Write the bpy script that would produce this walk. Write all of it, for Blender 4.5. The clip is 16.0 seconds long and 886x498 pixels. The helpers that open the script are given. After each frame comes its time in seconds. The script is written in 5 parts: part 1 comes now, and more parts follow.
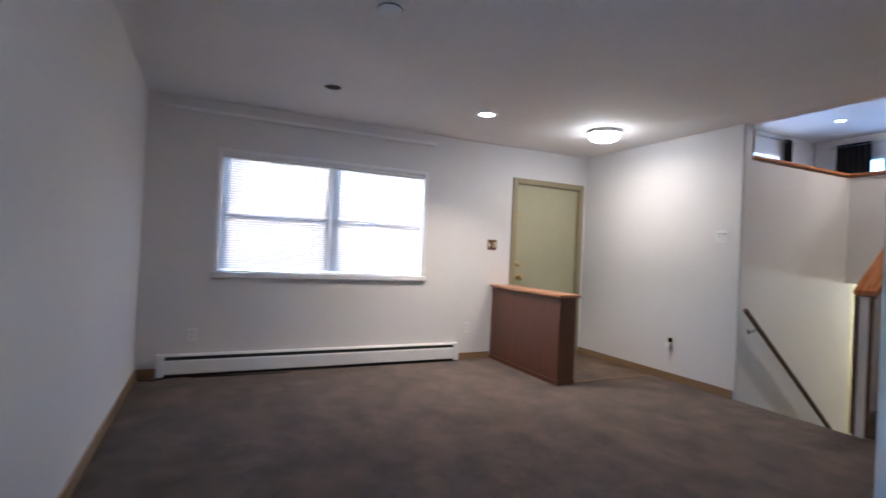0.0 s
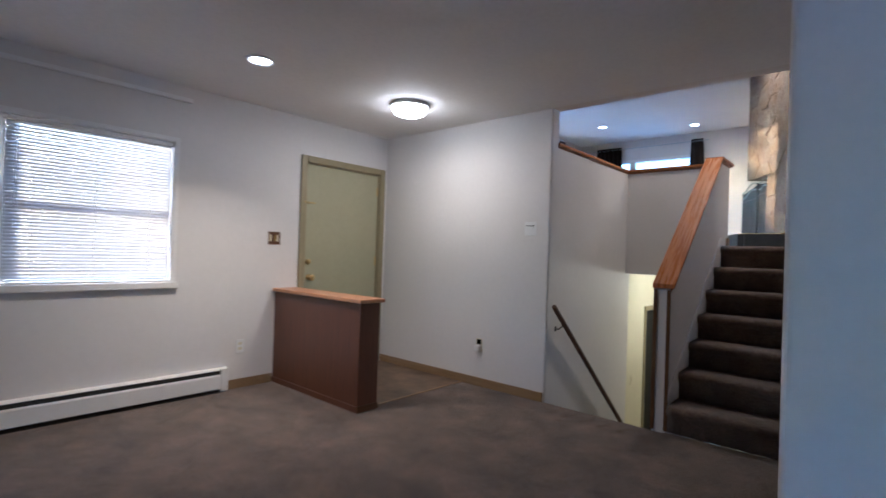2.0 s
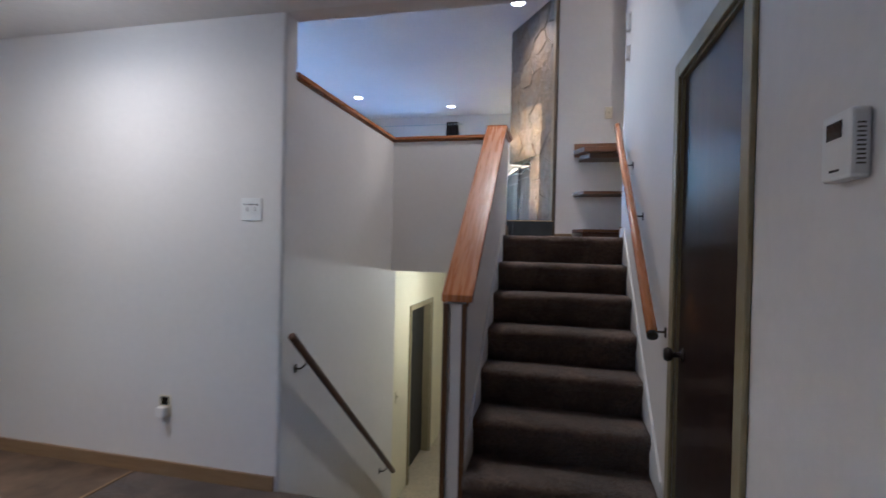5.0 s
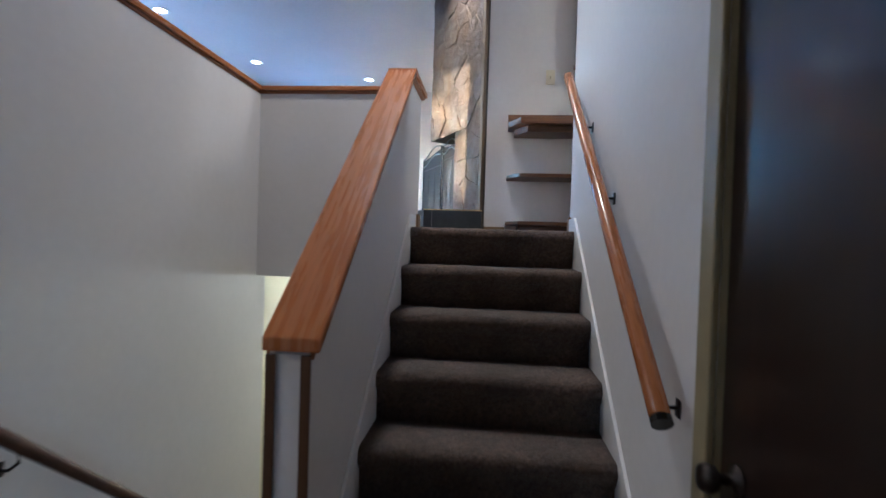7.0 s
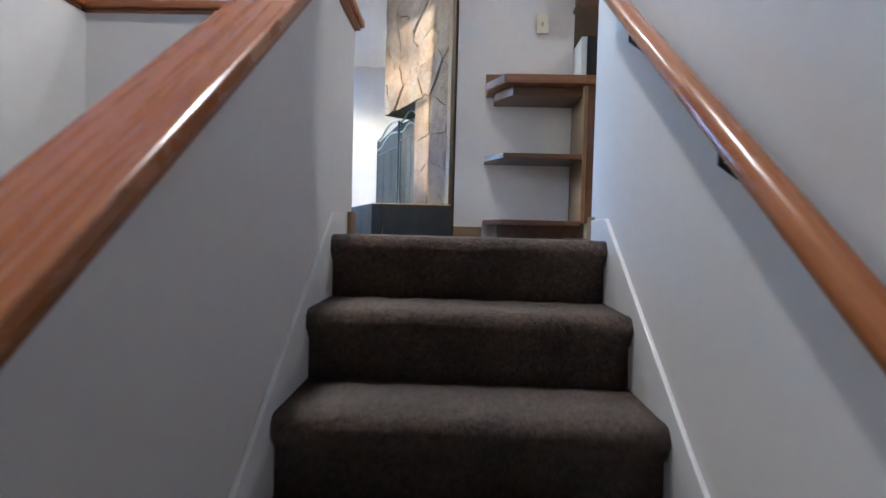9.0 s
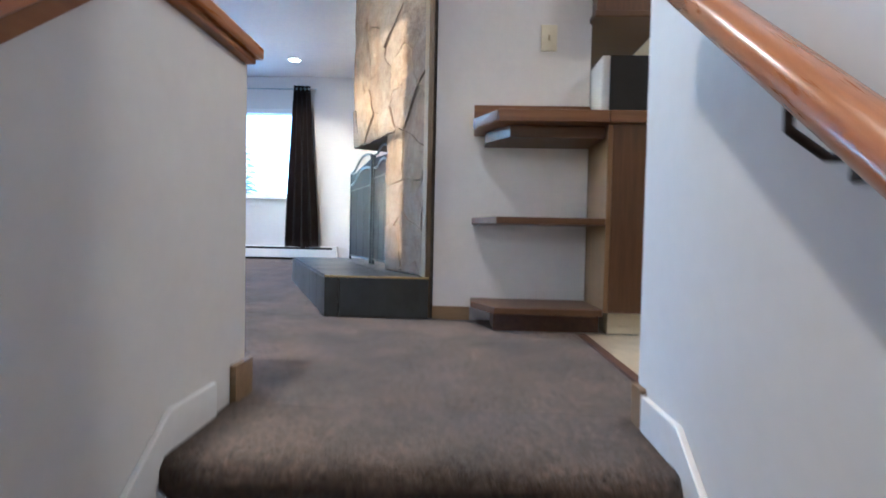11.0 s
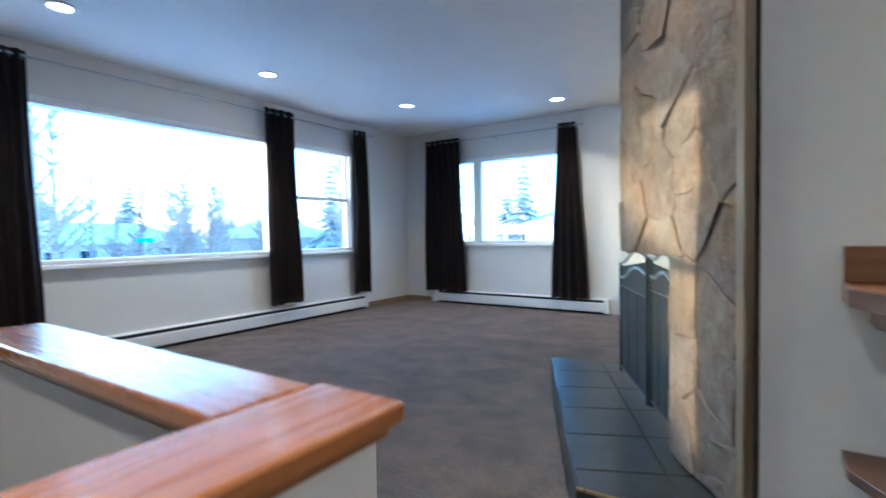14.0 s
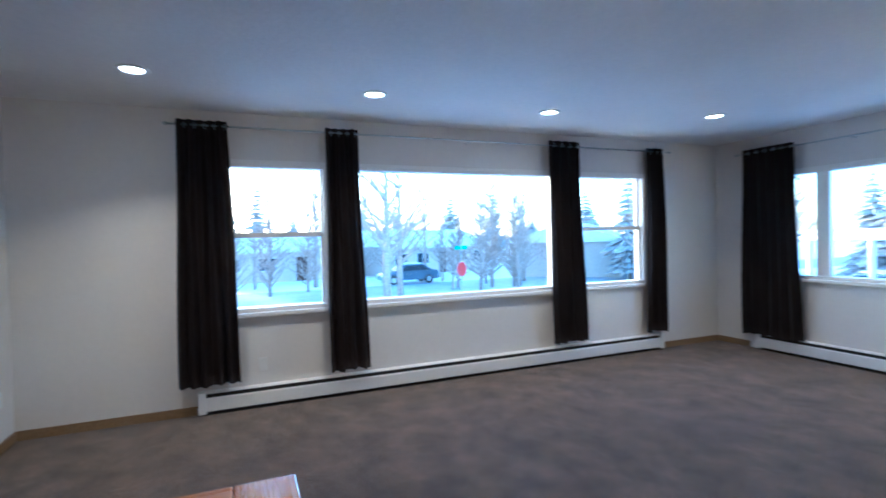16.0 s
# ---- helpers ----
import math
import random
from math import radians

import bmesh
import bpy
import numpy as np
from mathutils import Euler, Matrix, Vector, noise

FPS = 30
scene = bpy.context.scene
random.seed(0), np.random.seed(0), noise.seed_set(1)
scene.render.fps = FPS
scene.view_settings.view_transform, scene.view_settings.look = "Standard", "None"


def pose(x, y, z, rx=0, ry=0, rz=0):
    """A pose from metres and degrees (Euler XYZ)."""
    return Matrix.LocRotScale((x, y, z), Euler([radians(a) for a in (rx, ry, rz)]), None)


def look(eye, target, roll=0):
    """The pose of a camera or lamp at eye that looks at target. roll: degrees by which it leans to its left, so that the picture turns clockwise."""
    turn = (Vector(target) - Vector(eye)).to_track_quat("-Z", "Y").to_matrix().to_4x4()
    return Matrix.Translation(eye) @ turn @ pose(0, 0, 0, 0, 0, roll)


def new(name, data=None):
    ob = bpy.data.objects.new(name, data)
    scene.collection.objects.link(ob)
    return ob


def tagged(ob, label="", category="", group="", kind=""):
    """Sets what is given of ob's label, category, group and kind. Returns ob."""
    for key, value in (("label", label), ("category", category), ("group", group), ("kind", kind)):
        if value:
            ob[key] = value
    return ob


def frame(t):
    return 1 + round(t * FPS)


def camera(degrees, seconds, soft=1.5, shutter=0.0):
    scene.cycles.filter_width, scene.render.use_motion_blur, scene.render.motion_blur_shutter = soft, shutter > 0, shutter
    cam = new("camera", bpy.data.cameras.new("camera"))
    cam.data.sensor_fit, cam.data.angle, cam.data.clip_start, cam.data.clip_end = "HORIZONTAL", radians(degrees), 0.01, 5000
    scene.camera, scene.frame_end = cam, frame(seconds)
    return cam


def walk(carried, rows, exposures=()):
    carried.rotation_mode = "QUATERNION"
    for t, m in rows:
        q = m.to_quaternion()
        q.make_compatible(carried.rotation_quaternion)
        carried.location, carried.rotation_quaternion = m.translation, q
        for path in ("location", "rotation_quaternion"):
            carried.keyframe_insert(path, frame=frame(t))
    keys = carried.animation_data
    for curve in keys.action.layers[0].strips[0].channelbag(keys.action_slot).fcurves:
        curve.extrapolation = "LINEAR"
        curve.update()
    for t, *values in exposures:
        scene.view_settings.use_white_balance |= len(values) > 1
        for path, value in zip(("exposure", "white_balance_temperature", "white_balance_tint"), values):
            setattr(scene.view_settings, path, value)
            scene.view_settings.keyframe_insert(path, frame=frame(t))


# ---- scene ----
# light levels
SKY_STRENGTH, SUN_STRENGTH = 0.15, 0.85
LOW_CAN, UP_CAN, DOME, BASEMENT = 1.1, 0.9, 0.62, 2.8
KITCHEN = 2.5
EXPOSURES = [(0.0, 4.53, 4600, 9), (1.0, 4.23, 4550, 9), (2.5, 4.06, 4500, 9), (5.0, 4.08, 4350, 9), (7.5, 4.18, 4200, 5), (8.2, 4.27, 4150, 4), (10.3, 4.58, 4350, 6), (11.0, 4.5, 4350, 5), (12.0, 4.31, 4300, 3), (13.0, 4.12, 4250, 1), (14.5, 3.85, 4250, -1), (16.0, 3.74, 4300, 2)]
cam = camera(84.4, 16.0, shutter=0.7)
# seconds, place, heading clockwise from +y, tilt, roll
PATH = [
    (0, 0.947, -4.211, 1.184, -64.75, 0.34, 2.60),
    (0.5, 0.806, -4.070, 1.172, -58.86, 0.47, 2.44),
    (1, 0.579, -3.922, 1.189, -52.88, 0.42, 2.36),
    (1.5, 0.392, -3.789, 1.190, -46.93, 0.48, 2.19),
    (2, 0.188, -3.623, 1.211, -41.35, 0.42, 1.95),
    (2.5, 0.026, -3.463, 1.218, -36.69, 0.29, 1.82),
    (3, -0.148, -3.252, 1.225, -30.45, 0.36, 1.64),
    (3.5, -0.241, -2.994, 1.216, -24.94, 0.24, 1.49),
    (4, -0.313, -2.718, 1.248, -21.02, -0.18, 1.39),
    (4.5, -0.401, -2.471, 1.258, -17.46, -0.34, 1.39),
    (5, -0.469, -2.232, 1.280, -13.17, -0.51, 1.31),
    (7.5, -0.452, -0.838, 1.299, -4.33, -1.12, 1.74),
    (8, -0.484, -0.572, 1.313, -3.18, -1.49, 1.49),
    (10.3, -0.431, 0.483, 1.524, -0.72, -1.81, 1.70),
    (10.5, -0.414, 0.542, 1.563, -0.85, -1.44, 1.52),
    (11, -0.380, 0.679, 1.745, -1.96, -1.65, 1.21),
    (11.5, -0.418, 0.825, 1.848, -5.75, -1.87, 0.82),
    (12, -0.440, 0.948, 1.968, -8.97, -1.92, 0.62),
    (12.5, -0.413, 1.061, 2.067, -13.07, -1.99, 0.17),
    (13, -0.418, 1.143, 2.174, -20.51, -2.04, -0.23),
    (13.5, -0.464, 1.260, 2.273, -27.37, -1.98, -0.54),
    (14, -0.483, 1.366, 2.377, -33.64, -1.82, -0.87),
    (14.5, -0.475, 1.478, 2.455, -42.64, -1.43, -1.29),
    (15, -0.527, 1.537, 2.545, -52.92, -1.15, -1.46),
    (15.5, -0.594, 1.642, 2.672, -60.90, -1.06, -1.51),
    (16, -0.656, 1.704, 2.769, -67.57, -1.22, -1.46),
]
walk(cam, [(t, pose(x, y, z, 90 + p, 0, -h) @ pose(0, 0, 0, 0, 0, r)) for t, x, y, z, h, p, r in PATH],
     exposures=EXPOSURES)

# ---- world and sun ----
SUN_TO = Vector((-0.943, -0.3195, 0.122)).normalized()
world = bpy.data.worlds.new("world")
world.use_nodes = True
scene.world = world
wn = world.node_tree
sky = wn.nodes.new("ShaderNodeTexSky")
sky.sky_type, sky.sun_disc = "NISHITA", False
sky.sun_elevation = math.asin(SUN_TO.z)
sky.sun_rotation = math.atan2(SUN_TO.x, SUN_TO.y)
sky.air_density, sky.dust_density, sky.ozone_density = 1.0, 1.1, 2.5
wn.links.new(sky.outputs[0], wn.nodes["Background"].inputs[0])
wn.nodes["Background"].inputs[1].default_value = SKY_STRENGTH
sun = new("sun", bpy.data.lights.new("sun", "SUN"))
sun.data.energy, sun.data.angle, sun.data.color = SUN_STRENGTH, radians(0.6), (1.0, 0.64, 0.3)
sun.matrix_world = look((0, 0, 0), -SUN_TO)


def lamp(name, kind, m, energy, colour, size=0.1):
    ob = new(name, bpy.data.lights.new(name, kind))
    ob.data.energy, ob.data.color = energy, colour
    if kind == "AREA":
        ob.data.shape, ob.data.size = "DISK", size
    else:
        ob.data.shadow_soft_size = size
    ob.matrix_world = m
    return ob

# ---- materials ----
def nodes_of(name):
    m = bpy.data.materials.new(name)
    m.use_nodes = True
    t = m.node_tree
    return m, t, t.nodes["Principled BSDF"]


def noise_tex(t, scale, detail=4, stretch=(1, 1, 1), rough=0.6, offset=(0, 0, 0)):
    g = t.nodes.new("ShaderNodeNewGeometry")
    mp = t.nodes.new("ShaderNodeMapping")
    mp.inputs["Scale"].default_value = stretch
    mp.inputs["Location"].default_value = offset
    n = t.nodes.new("ShaderNodeTexNoise")
    n.inputs["Scale"].default_value, n.inputs["Detail"].default_value, n.inputs["Roughness"].default_value = scale, detail, rough
    t.links.new(g.outputs["Position"], mp.inputs[0])
    t.links.new(mp.outputs[0], n.inputs["Vector"])
    return n.outputs["Fac"]


def ramp(t, fac, stops):
    r = t.nodes.new("ShaderNodeValToRGB")
    e = r.color_ramp.elements
    while len(e) < len(stops):
        e.new(0.5)
    for el, (p, c) in zip(e, stops):
        el.position, el.color = p, (*c, 1)
    t.links.new(fac, r.inputs[0])
    return r.outputs[0]


def mixed(t, kind, fac, a, b):
    n = t.nodes.new("ShaderNodeMix")
    n.data_type, n.blend_type = "RGBA", kind
    if isinstance(fac, (int, float)):
        n.inputs[0].default_value = fac
    else:
        t.links.new(fac, n.inputs[0])
    for sock, v in ((n.inputs[6], a), (n.inputs[7], b)):
        if isinstance(v, tuple):
            sock.default_value = (*v, 1)
        else:
            t.links.new(v, sock)
    return n.outputs[2]


def shade(c, k):
    return tuple(min(1.0, v * k) for v in c)


def surface(name, col, rough=0.5, metal=0.0, grain=40, var=0.1, blotch=1.5, bvar=0.08, bump=0.05, bscale=120, stretch=(1, 1, 1),
            coat=0.0, rand=0.0, bdist=0.004, rvar=0.1):
    m, t, p = nodes_of(name)
    fine = ramp(t, noise_tex(t, grain, 5, stretch), [(0.3, shade(col, 1 - var)), (0.7, shade(col, 1 + var))])
    big = ramp(t, noise_tex(t, blotch, 3), [(0.3, (1 - bvar,) * 3), (0.7, (1, 1, 1))])
    c = mixed(t, "MULTIPLY", 1.0, fine, big)
    if rand:
        info = t.nodes.new("ShaderNodeObjectInfo")
        c = mixed(t, "MULTIPLY", 1.0, c, ramp(t, info.outputs["Random"], [(0.0, (1 - rand,) * 3), (1.0, (1.0, 1.0, 1.0))]))
    t.links.new(c, p.inputs["Base Color"])
    p.inputs["Metallic"].default_value = metal
    rr = t.nodes.new("ShaderNodeMapRange")
    rr.inputs[3].default_value, rr.inputs[4].default_value = max(0.02, rough - rvar), min(1, rough + rvar)
    t.links.new(noise_tex(t, grain * 0.3, 3, stretch), rr.inputs[0])
    t.links.new(rr.outputs[0], p.inputs["Roughness"])
    p.inputs["Coat Weight"].default_value = coat
    p.inputs["Coat Roughness"].default_value = 0.12
    if bump:
        b = t.nodes.new("ShaderNodeBump")
        b.inputs["Strength"].default_value, b.inputs["Distance"].default_value = bump, bdist
        t.links.new(noise_tex(t, bscale, 4, stretch), b.inputs["Height"])
        t.links.new(b.outputs[0], p.inputs["Normal"])
    return m


def carpet_mat(name, col):
    m, t, p = nodes_of(name)
    tuft = ramp(t, noise_tex(t, 75, 4, rough=0.85), [(0.3, shade(col, 0.2)), (0.5, col), (0.72, shade(col, 2.3))])
    tread = ramp(t, noise_tex(t, 3.6, 7, (1, 1.1, 1), 0.68), [(0.36, (0.5,) * 3), (0.5, (0.84,) * 3), (0.63, (1.22,) * 3)])
    wide = ramp(t, noise_tex(t, 1.1, 3), [(0.3, (0.86, 0.84, 0.8)), (0.7, (1.0, 1.0, 1.0))])
    t.links.new(mixed(t, "MULTIPLY", 1.0, mixed(t, "MULTIPLY", 1.0, tuft, tread), wide), p.inputs["Base Color"])
    p.inputs["Roughness"].default_value = 0.97
    p.inputs["Specular IOR Level"].default_value = 0.1
    p.inputs["Sheen Weight"].default_value = 0.25
    b = t.nodes.new("ShaderNodeBump")
    b.inputs["Strength"].default_value, b.inputs["Distance"].default_value = 1.0, 0.02
    t.links.new(noise_tex(t, 95, 4, rough=0.85), b.inputs["Height"])
    b2 = t.nodes.new("ShaderNodeBump")
    b2.inputs["Strength"].default_value, b2.inputs["Distance"].default_value = 0.3, 0.03
    t.links.new(noise_tex(t, 6, 4), b2.inputs["Height"])
    t.links.new(b.outputs[0], b2.inputs["Normal"])
    t.links.new(b2.outputs[0], p.inputs["Normal"])
    return m


def wood_mat(name, dark, light, axis, rough=0.35, coat=0.3):
    m, t, p = nodes_of(name)
    st = [22.0, 22.0, 22.0]
    for a in axis:
        st["xyz".index(a)] = 1.3
    grain = noise_tex(t, 2.2, 6, tuple(st), 0.65)
    st2 = [90.0, 90.0, 90.0]
    for a in axis:
        st2["xyz".index(a)] = 3.0
    pore = noise_tex(t, 3.0, 3, tuple(st2))
    c = ramp(t, grain, [(0.28, dark), (0.5, tuple((a + b) / 2 for a, b in zip(dark, light))), (0.72, light)])
    c = mixed(t, "MULTIPLY", 0.35, c, ramp(t, pore, [(0.35, (0.62, 0.58, 0.55)), (0.55, (1, 1, 1))]))
    t.links.new(c, p.inputs["Base Color"])
    p.inputs["Coat Weight"].default_value, p.inputs["Coat Roughness"].default_value = coat, 0.15
    rr = t.nodes.new("ShaderNodeMapRange")
    rr.inputs[3].default_value, rr.inputs[4].default_value = rough - 0.08, rough + 0.15
    t.links.new(grain, rr.inputs[0])
    t.links.new(rr.outputs[0], p.inputs["Roughness"])
    b = t.nodes.new("ShaderNodeBump")
    b.inputs["Strength"].default_value, b.inputs["Distance"].default_value = 0.05, 0.001
    t.links.new(pore, b.inputs["Height"])
    t.links.new(b.outputs[0], p.inputs["Normal"])
    return m


def glow(name, col, strength):
    m, t, p = nodes_of(name)
    p.inputs["Base Color"].default_value = (*col, 1)
    p.inputs["Emission Color"].default_value = (*col, 1)
    p.inputs["Emission Strength"].default_value = strength
    return m


def glass_mat(name):
    m, t, p = nodes_of(name)
    p.inputs["Base Color"].default_value = (1, 1, 1, 1)
    p.inputs["Roughness"].default_value = 0.0
    p.inputs["IOR"].default_value = 1.1
    p.inputs["Transmission Weight"].default_value = 1.0
    return m


def see_through(name, col, cover):
    m, t, p = nodes_of(name)
    p.inputs["Base Color"].default_value = (*col, 1)
    p.inputs["Roughness"].default_value = 0.7
    tr = t.nodes.new("ShaderNodeBsdfTransparent")
    mx = t.nodes.new("ShaderNodeMixShader")
    mx.inputs[0].default_value = cover
    t.links.new(tr.outputs[0], mx.inputs[1])
    t.links.new(p.outputs[0], mx.inputs[2])
    t.links.new(mx.outputs[0], t.nodes["Material Output"].inputs[0])
    return m


def slat_mat(name):
    m, t, p = nodes_of(name)
    p.inputs["Base Color"].default_value = (0.52, 0.53, 0.56, 1)
    p.inputs["Roughness"].default_value = 0.4
    tr = t.nodes.new("ShaderNodeBsdfTranslucent")
    tr.inputs[0].default_value = (0.85, 0.88, 0.92, 1)
    mx = t.nodes.new("ShaderNodeMixShader")
    mx.inputs[0].default_value = 0.015
    t.links.new(p.outputs[0], mx.inputs[1])
    t.links.new(tr.outputs[0], mx.inputs[2])
    t.links.new(mx.outputs[0], t.nodes["Material Output"].inputs[0])
    return m


PAINT = surface("wall paint", (0.7, 0.675, 0.655), 0.68, grain=25, var=0.02, blotch=0.9, bvar=0.05, bump=0.16, bscale=45, bdist=0.004)
CEIL = surface("ceiling paint", (0.76, 0.75, 0.745), 0.8, grain=30, var=0.03, blotch=1.2, bvar=0.05, bump=0.35, bscale=30, bdist=0.006)
CREAM = surface("cream paint", (0.74, 0.69, 0.52), 0.55, grain=25, var=0.02, bump=0.1, bscale=45)
WHITE = surface("white gloss paint", (0.8, 0.79, 0.78), 0.35, grain=30, var=0.03, blotch=3, bvar=0.06, bump=0.03)
METALWHITE = surface("white enamel", (0.78, 0.77, 0.75), 0.38, grain=60, var=0.03, blotch=2.5, bvar=0.1, bump=0.02)
CARPET = carpet_mat("taupe carpet", (0.142, 0.096, 0.069))
# Darker copy of the orange oak; shade below the boards is in its colour.
OAK_SHADED = wood_mat("shaded oak moulding", (0.2, 0.075, 0.02), (0.34, 0.14, 0.04), "y", 0.35, 0.2)
OAK_X = wood_mat("orange oak along x", (0.3, 0.1, 0.022), (0.46, 0.178, 0.046), "x", 0.24, 0.4)
OAK_Y = wood_mat("orange oak along y", (0.3, 0.1, 0.022), (0.46, 0.178, 0.046), "y", 0.24, 0.4)
OAK_SLOPE = wood_mat("orange oak along the slope", (0.3, 0.1, 0.022), (0.46, 0.178, 0.046), "yz", 0.24, 0.4)
BROWN_X = wood_mat("brown oak along x", (0.062, 0.026, 0.008), (0.125, 0.055, 0.018), "x", 0.4, 0.2)
BROWN_Y = wood_mat("brown oak along y", (0.062, 0.026, 0.008), (0.125, 0.055, 0.018), "y", 0.4, 0.2)
BROWN_Z = wood_mat("brown oak upright", (0.062, 0.026, 0.008), (0.125, 0.055, 0.018), "z", 0.4, 0.2)
REDWOOD_Z = wood_mat("reddish stained panel", (0.078, 0.027, 0.013), (0.125, 0.046, 0.022), "z", 0.42, 0.15)
REDWOOD_TOP = wood_mat("light stained cap", (0.34, 0.15, 0.065), (0.48, 0.24, 0.12), "x", 0.35, 0.3)
TANBASE = wood_mat("tan baseboard", (0.2, 0.125, 0.06), (0.3, 0.2, 0.1), "x", 0.5, 0.05)
DARKWOOD = wood_mat("dark stained wood", (0.05, 0.02, 0.01), (0.1, 0.045, 0.022), "y", 0.5, 0.05)
ESPRESSO = surface("espresso door veneer", (0.02, 0.011, 0.008), 0.32, grain=3, var=0.25, stretch=(14, 14, 0.6), blotch=1.0, bvar=0.2, bump=0.03, bscale=40, coat=0.35, rvar=0.03)
OLIVE = surface("olive door paint", (0.40, 0.38, 0.245), 0.4, grain=20, var=0.03, blotch=1.4, bvar=0.1, bump=0.05)
OLIVE_TRIM = surface("olive trim paint", (0.30, 0.255, 0.145), 0.4, grain=20, var=0.06, blotch=2, bvar=0.12, bump=0.05)
BRASS = surface("aged brass", (0.55, 0.4, 0.16), 0.3, 1.0, grain=80, var=0.1)
BRONZE = surface("dark bronze", (0.05, 0.04, 0.035), 0.35, 0.8, grain=80, var=0.2)
IRON = surface("black iron", (0.03, 0.035, 0.04), 0.4, 0.7, grain=90, var=0.2, bump=0.1)
PEWTER = surface("silver brushed bar", (0.5, 0.55, 0.58), 0.3, 1.0, grain=90, var=0.1)
STEEL = surface("dull steel bar", (0.24, 0.28, 0.3), 0.35, 1.0, grain=90, var=0.15)
BLACK = surface("black plastic", (0.006, 0.006, 0.006), 0.12, grain=60, var=0.2)
# Near-black: shade of slots, gaps and unlit openings put into colour; print too.
GAP = surface("near-black shade and print", (0.015, 0.014, 0.013), 0.8, grain=60, var=0.2)
IVORY = surface("ivory plastic", (0.68, 0.62, 0.46), 0.4, grain=60, var=0.03)
CHIME = surface("yellowed beige plastic", (0.42, 0.36, 0.22), 0.45, grain=60, var=0.06)
PLASTIC = surface("white plastic", (0.78, 0.78, 0.77), 0.35, grain=60, var=0.02)
CURTAIN = surface("dark brown curtain cloth", (0.021, 0.013, 0.013), 0.8, grain=400, var=0.35, blotch=6, bvar=0.2, bump=0.4, bscale=500, bdist=0.001)
SLATE = surface("black slate tile", (0.04, 0.042, 0.04), 0.33, grain=9, var=0.3, blotch=3, bvar=0.3, bump=0.25, bscale=25, rand=0.35, bdist=0.003)
GROUT = surface("grey grout", (0.2, 0.19, 0.16), 0.9, grain=80, var=0.2)
COUNTER = wood_mat("brown laminate counter", (0.13, 0.055, 0.018), (0.24, 0.11, 0.038), "x", 0.35, 0.25)
UMBER = wood_mat("umber timber", (0.1, 0.07, 0.038), (0.18, 0.13, 0.075), "z", 0.55, 0.05)
MORTAR = surface("dark mortar", (0.13, 0.115, 0.095), 0.95, grain=60, var=0.25, bump=0.6, bscale=90)
VINYL = surface("beige vinyl floor", (0.5, 0.43, 0.31), 0.35, grain=30, var=0.12, blotch=4, bvar=0.12)
BLINDS = slat_mat("white blind slat")
GLASS = glass_mat("window glass")
MESH = see_through("fine wire mesh", (0.016, 0.02, 0.024), 0.95)
BULB = glow("lamp glass", (1.0, 0.86, 0.68), 1.6)
CANGLOW = glow("can lamp lens", (1.0, 0.9, 0.78), 2.5)
SNOW = surface("snow", (0.92, 0.9, 0.88), 0.75, grain=3, var=0.03, blotch=0.15, bvar=0.12, bump=0.5, bscale=2.0, bdist=0.1)
BARK = surface("grey bark", (0.42, 0.34, 0.28), 0.9, grain=12, var=0.4, bump=0.6, bscale=25, bdist=0.02)
# Needle colour is paled to carry the washed-out glare outdoors.
NEEDLES = surface("conifer needles paled for haze", (0.5, 0.48, 0.45), 0.9, grain=8, var=0.5, blotch=1.0, bvar=0.4, bump=0)
SIDING = surface("pale siding", (0.78, 0.67, 0.56), 0.7, grain=10, var=0.1, rand=0.3)
STOPRED = surface("sign red", (0.55, 0.03, 0.03), 0.4, grain=30, var=0.05)
SIGNGREEN = surface("sign green", (0.02, 0.3, 0.2), 0.4, grain=30, var=0.05)
CARPAINT = surface("car paint", (0.14, 0.2, 0.27), 0.2, 0.3, grain=20, var=0.05, coat=1.0, rand=0.5)
CARGLASS = surface("car glass", (0.03, 0.04, 0.05), 0.08, grain=20, var=0.05)
RUBBER = surface("rubber", (0.02, 0.02, 0.02), 0.8, grain=40, var=0.1)


def stone_mat():
    m, t, p = nodes_of("flagstone veneer")
    info = t.nodes.new("ShaderNodeObjectInfo")
    base = ramp(t, info.outputs["Random"], [(0.0, (0.108, 0.088, 0.074)), (0.25, (0.148, 0.122, 0.094)), (0.45, (0.12, 0.105, 0.095)),
                                            (0.65, (0.16, 0.134, 0.105)), (0.85, (0.132, 0.115, 0.105)), (1.0, (0.155, 0.126, 0.086))])
    fine = ramp(t, noise_tex(t, 14, 7, (1, 1, 1), 0.7), [(0.25, (0.3, 0.26, 0.23)), (0.45, (0.66, 0.61, 0.57)), (0.6, (0.85, 0.82, 0.8)), (0.78, (1.05, 1.02, 1.0))])
    rust = ramp(t, noise_tex(t, 4, 4, (1, 1, 0.6)), [(0.42, (1, 1, 1)), (0.65, (1.0, 0.8, 0.55))])
    t.links.new(mixed(t, "MULTIPLY", 1.0, mixed(t, "MULTIPLY", 1.0, base, fine), rust), p.inputs["Base Color"])
    p.inputs["Roughness"].default_value = 0.75
    b = t.nodes.new("ShaderNodeBump")
    b.inputs["Strength"].default_value, b.inputs["Distance"].default_value = 0.9, 0.02
    t.links.new(noise_tex(t, 16, 7, rough=0.7), b.inputs["Height"])
    t.links.new(b.outputs[0], p.inputs["Normal"])
    return m


STONE = stone_mat()

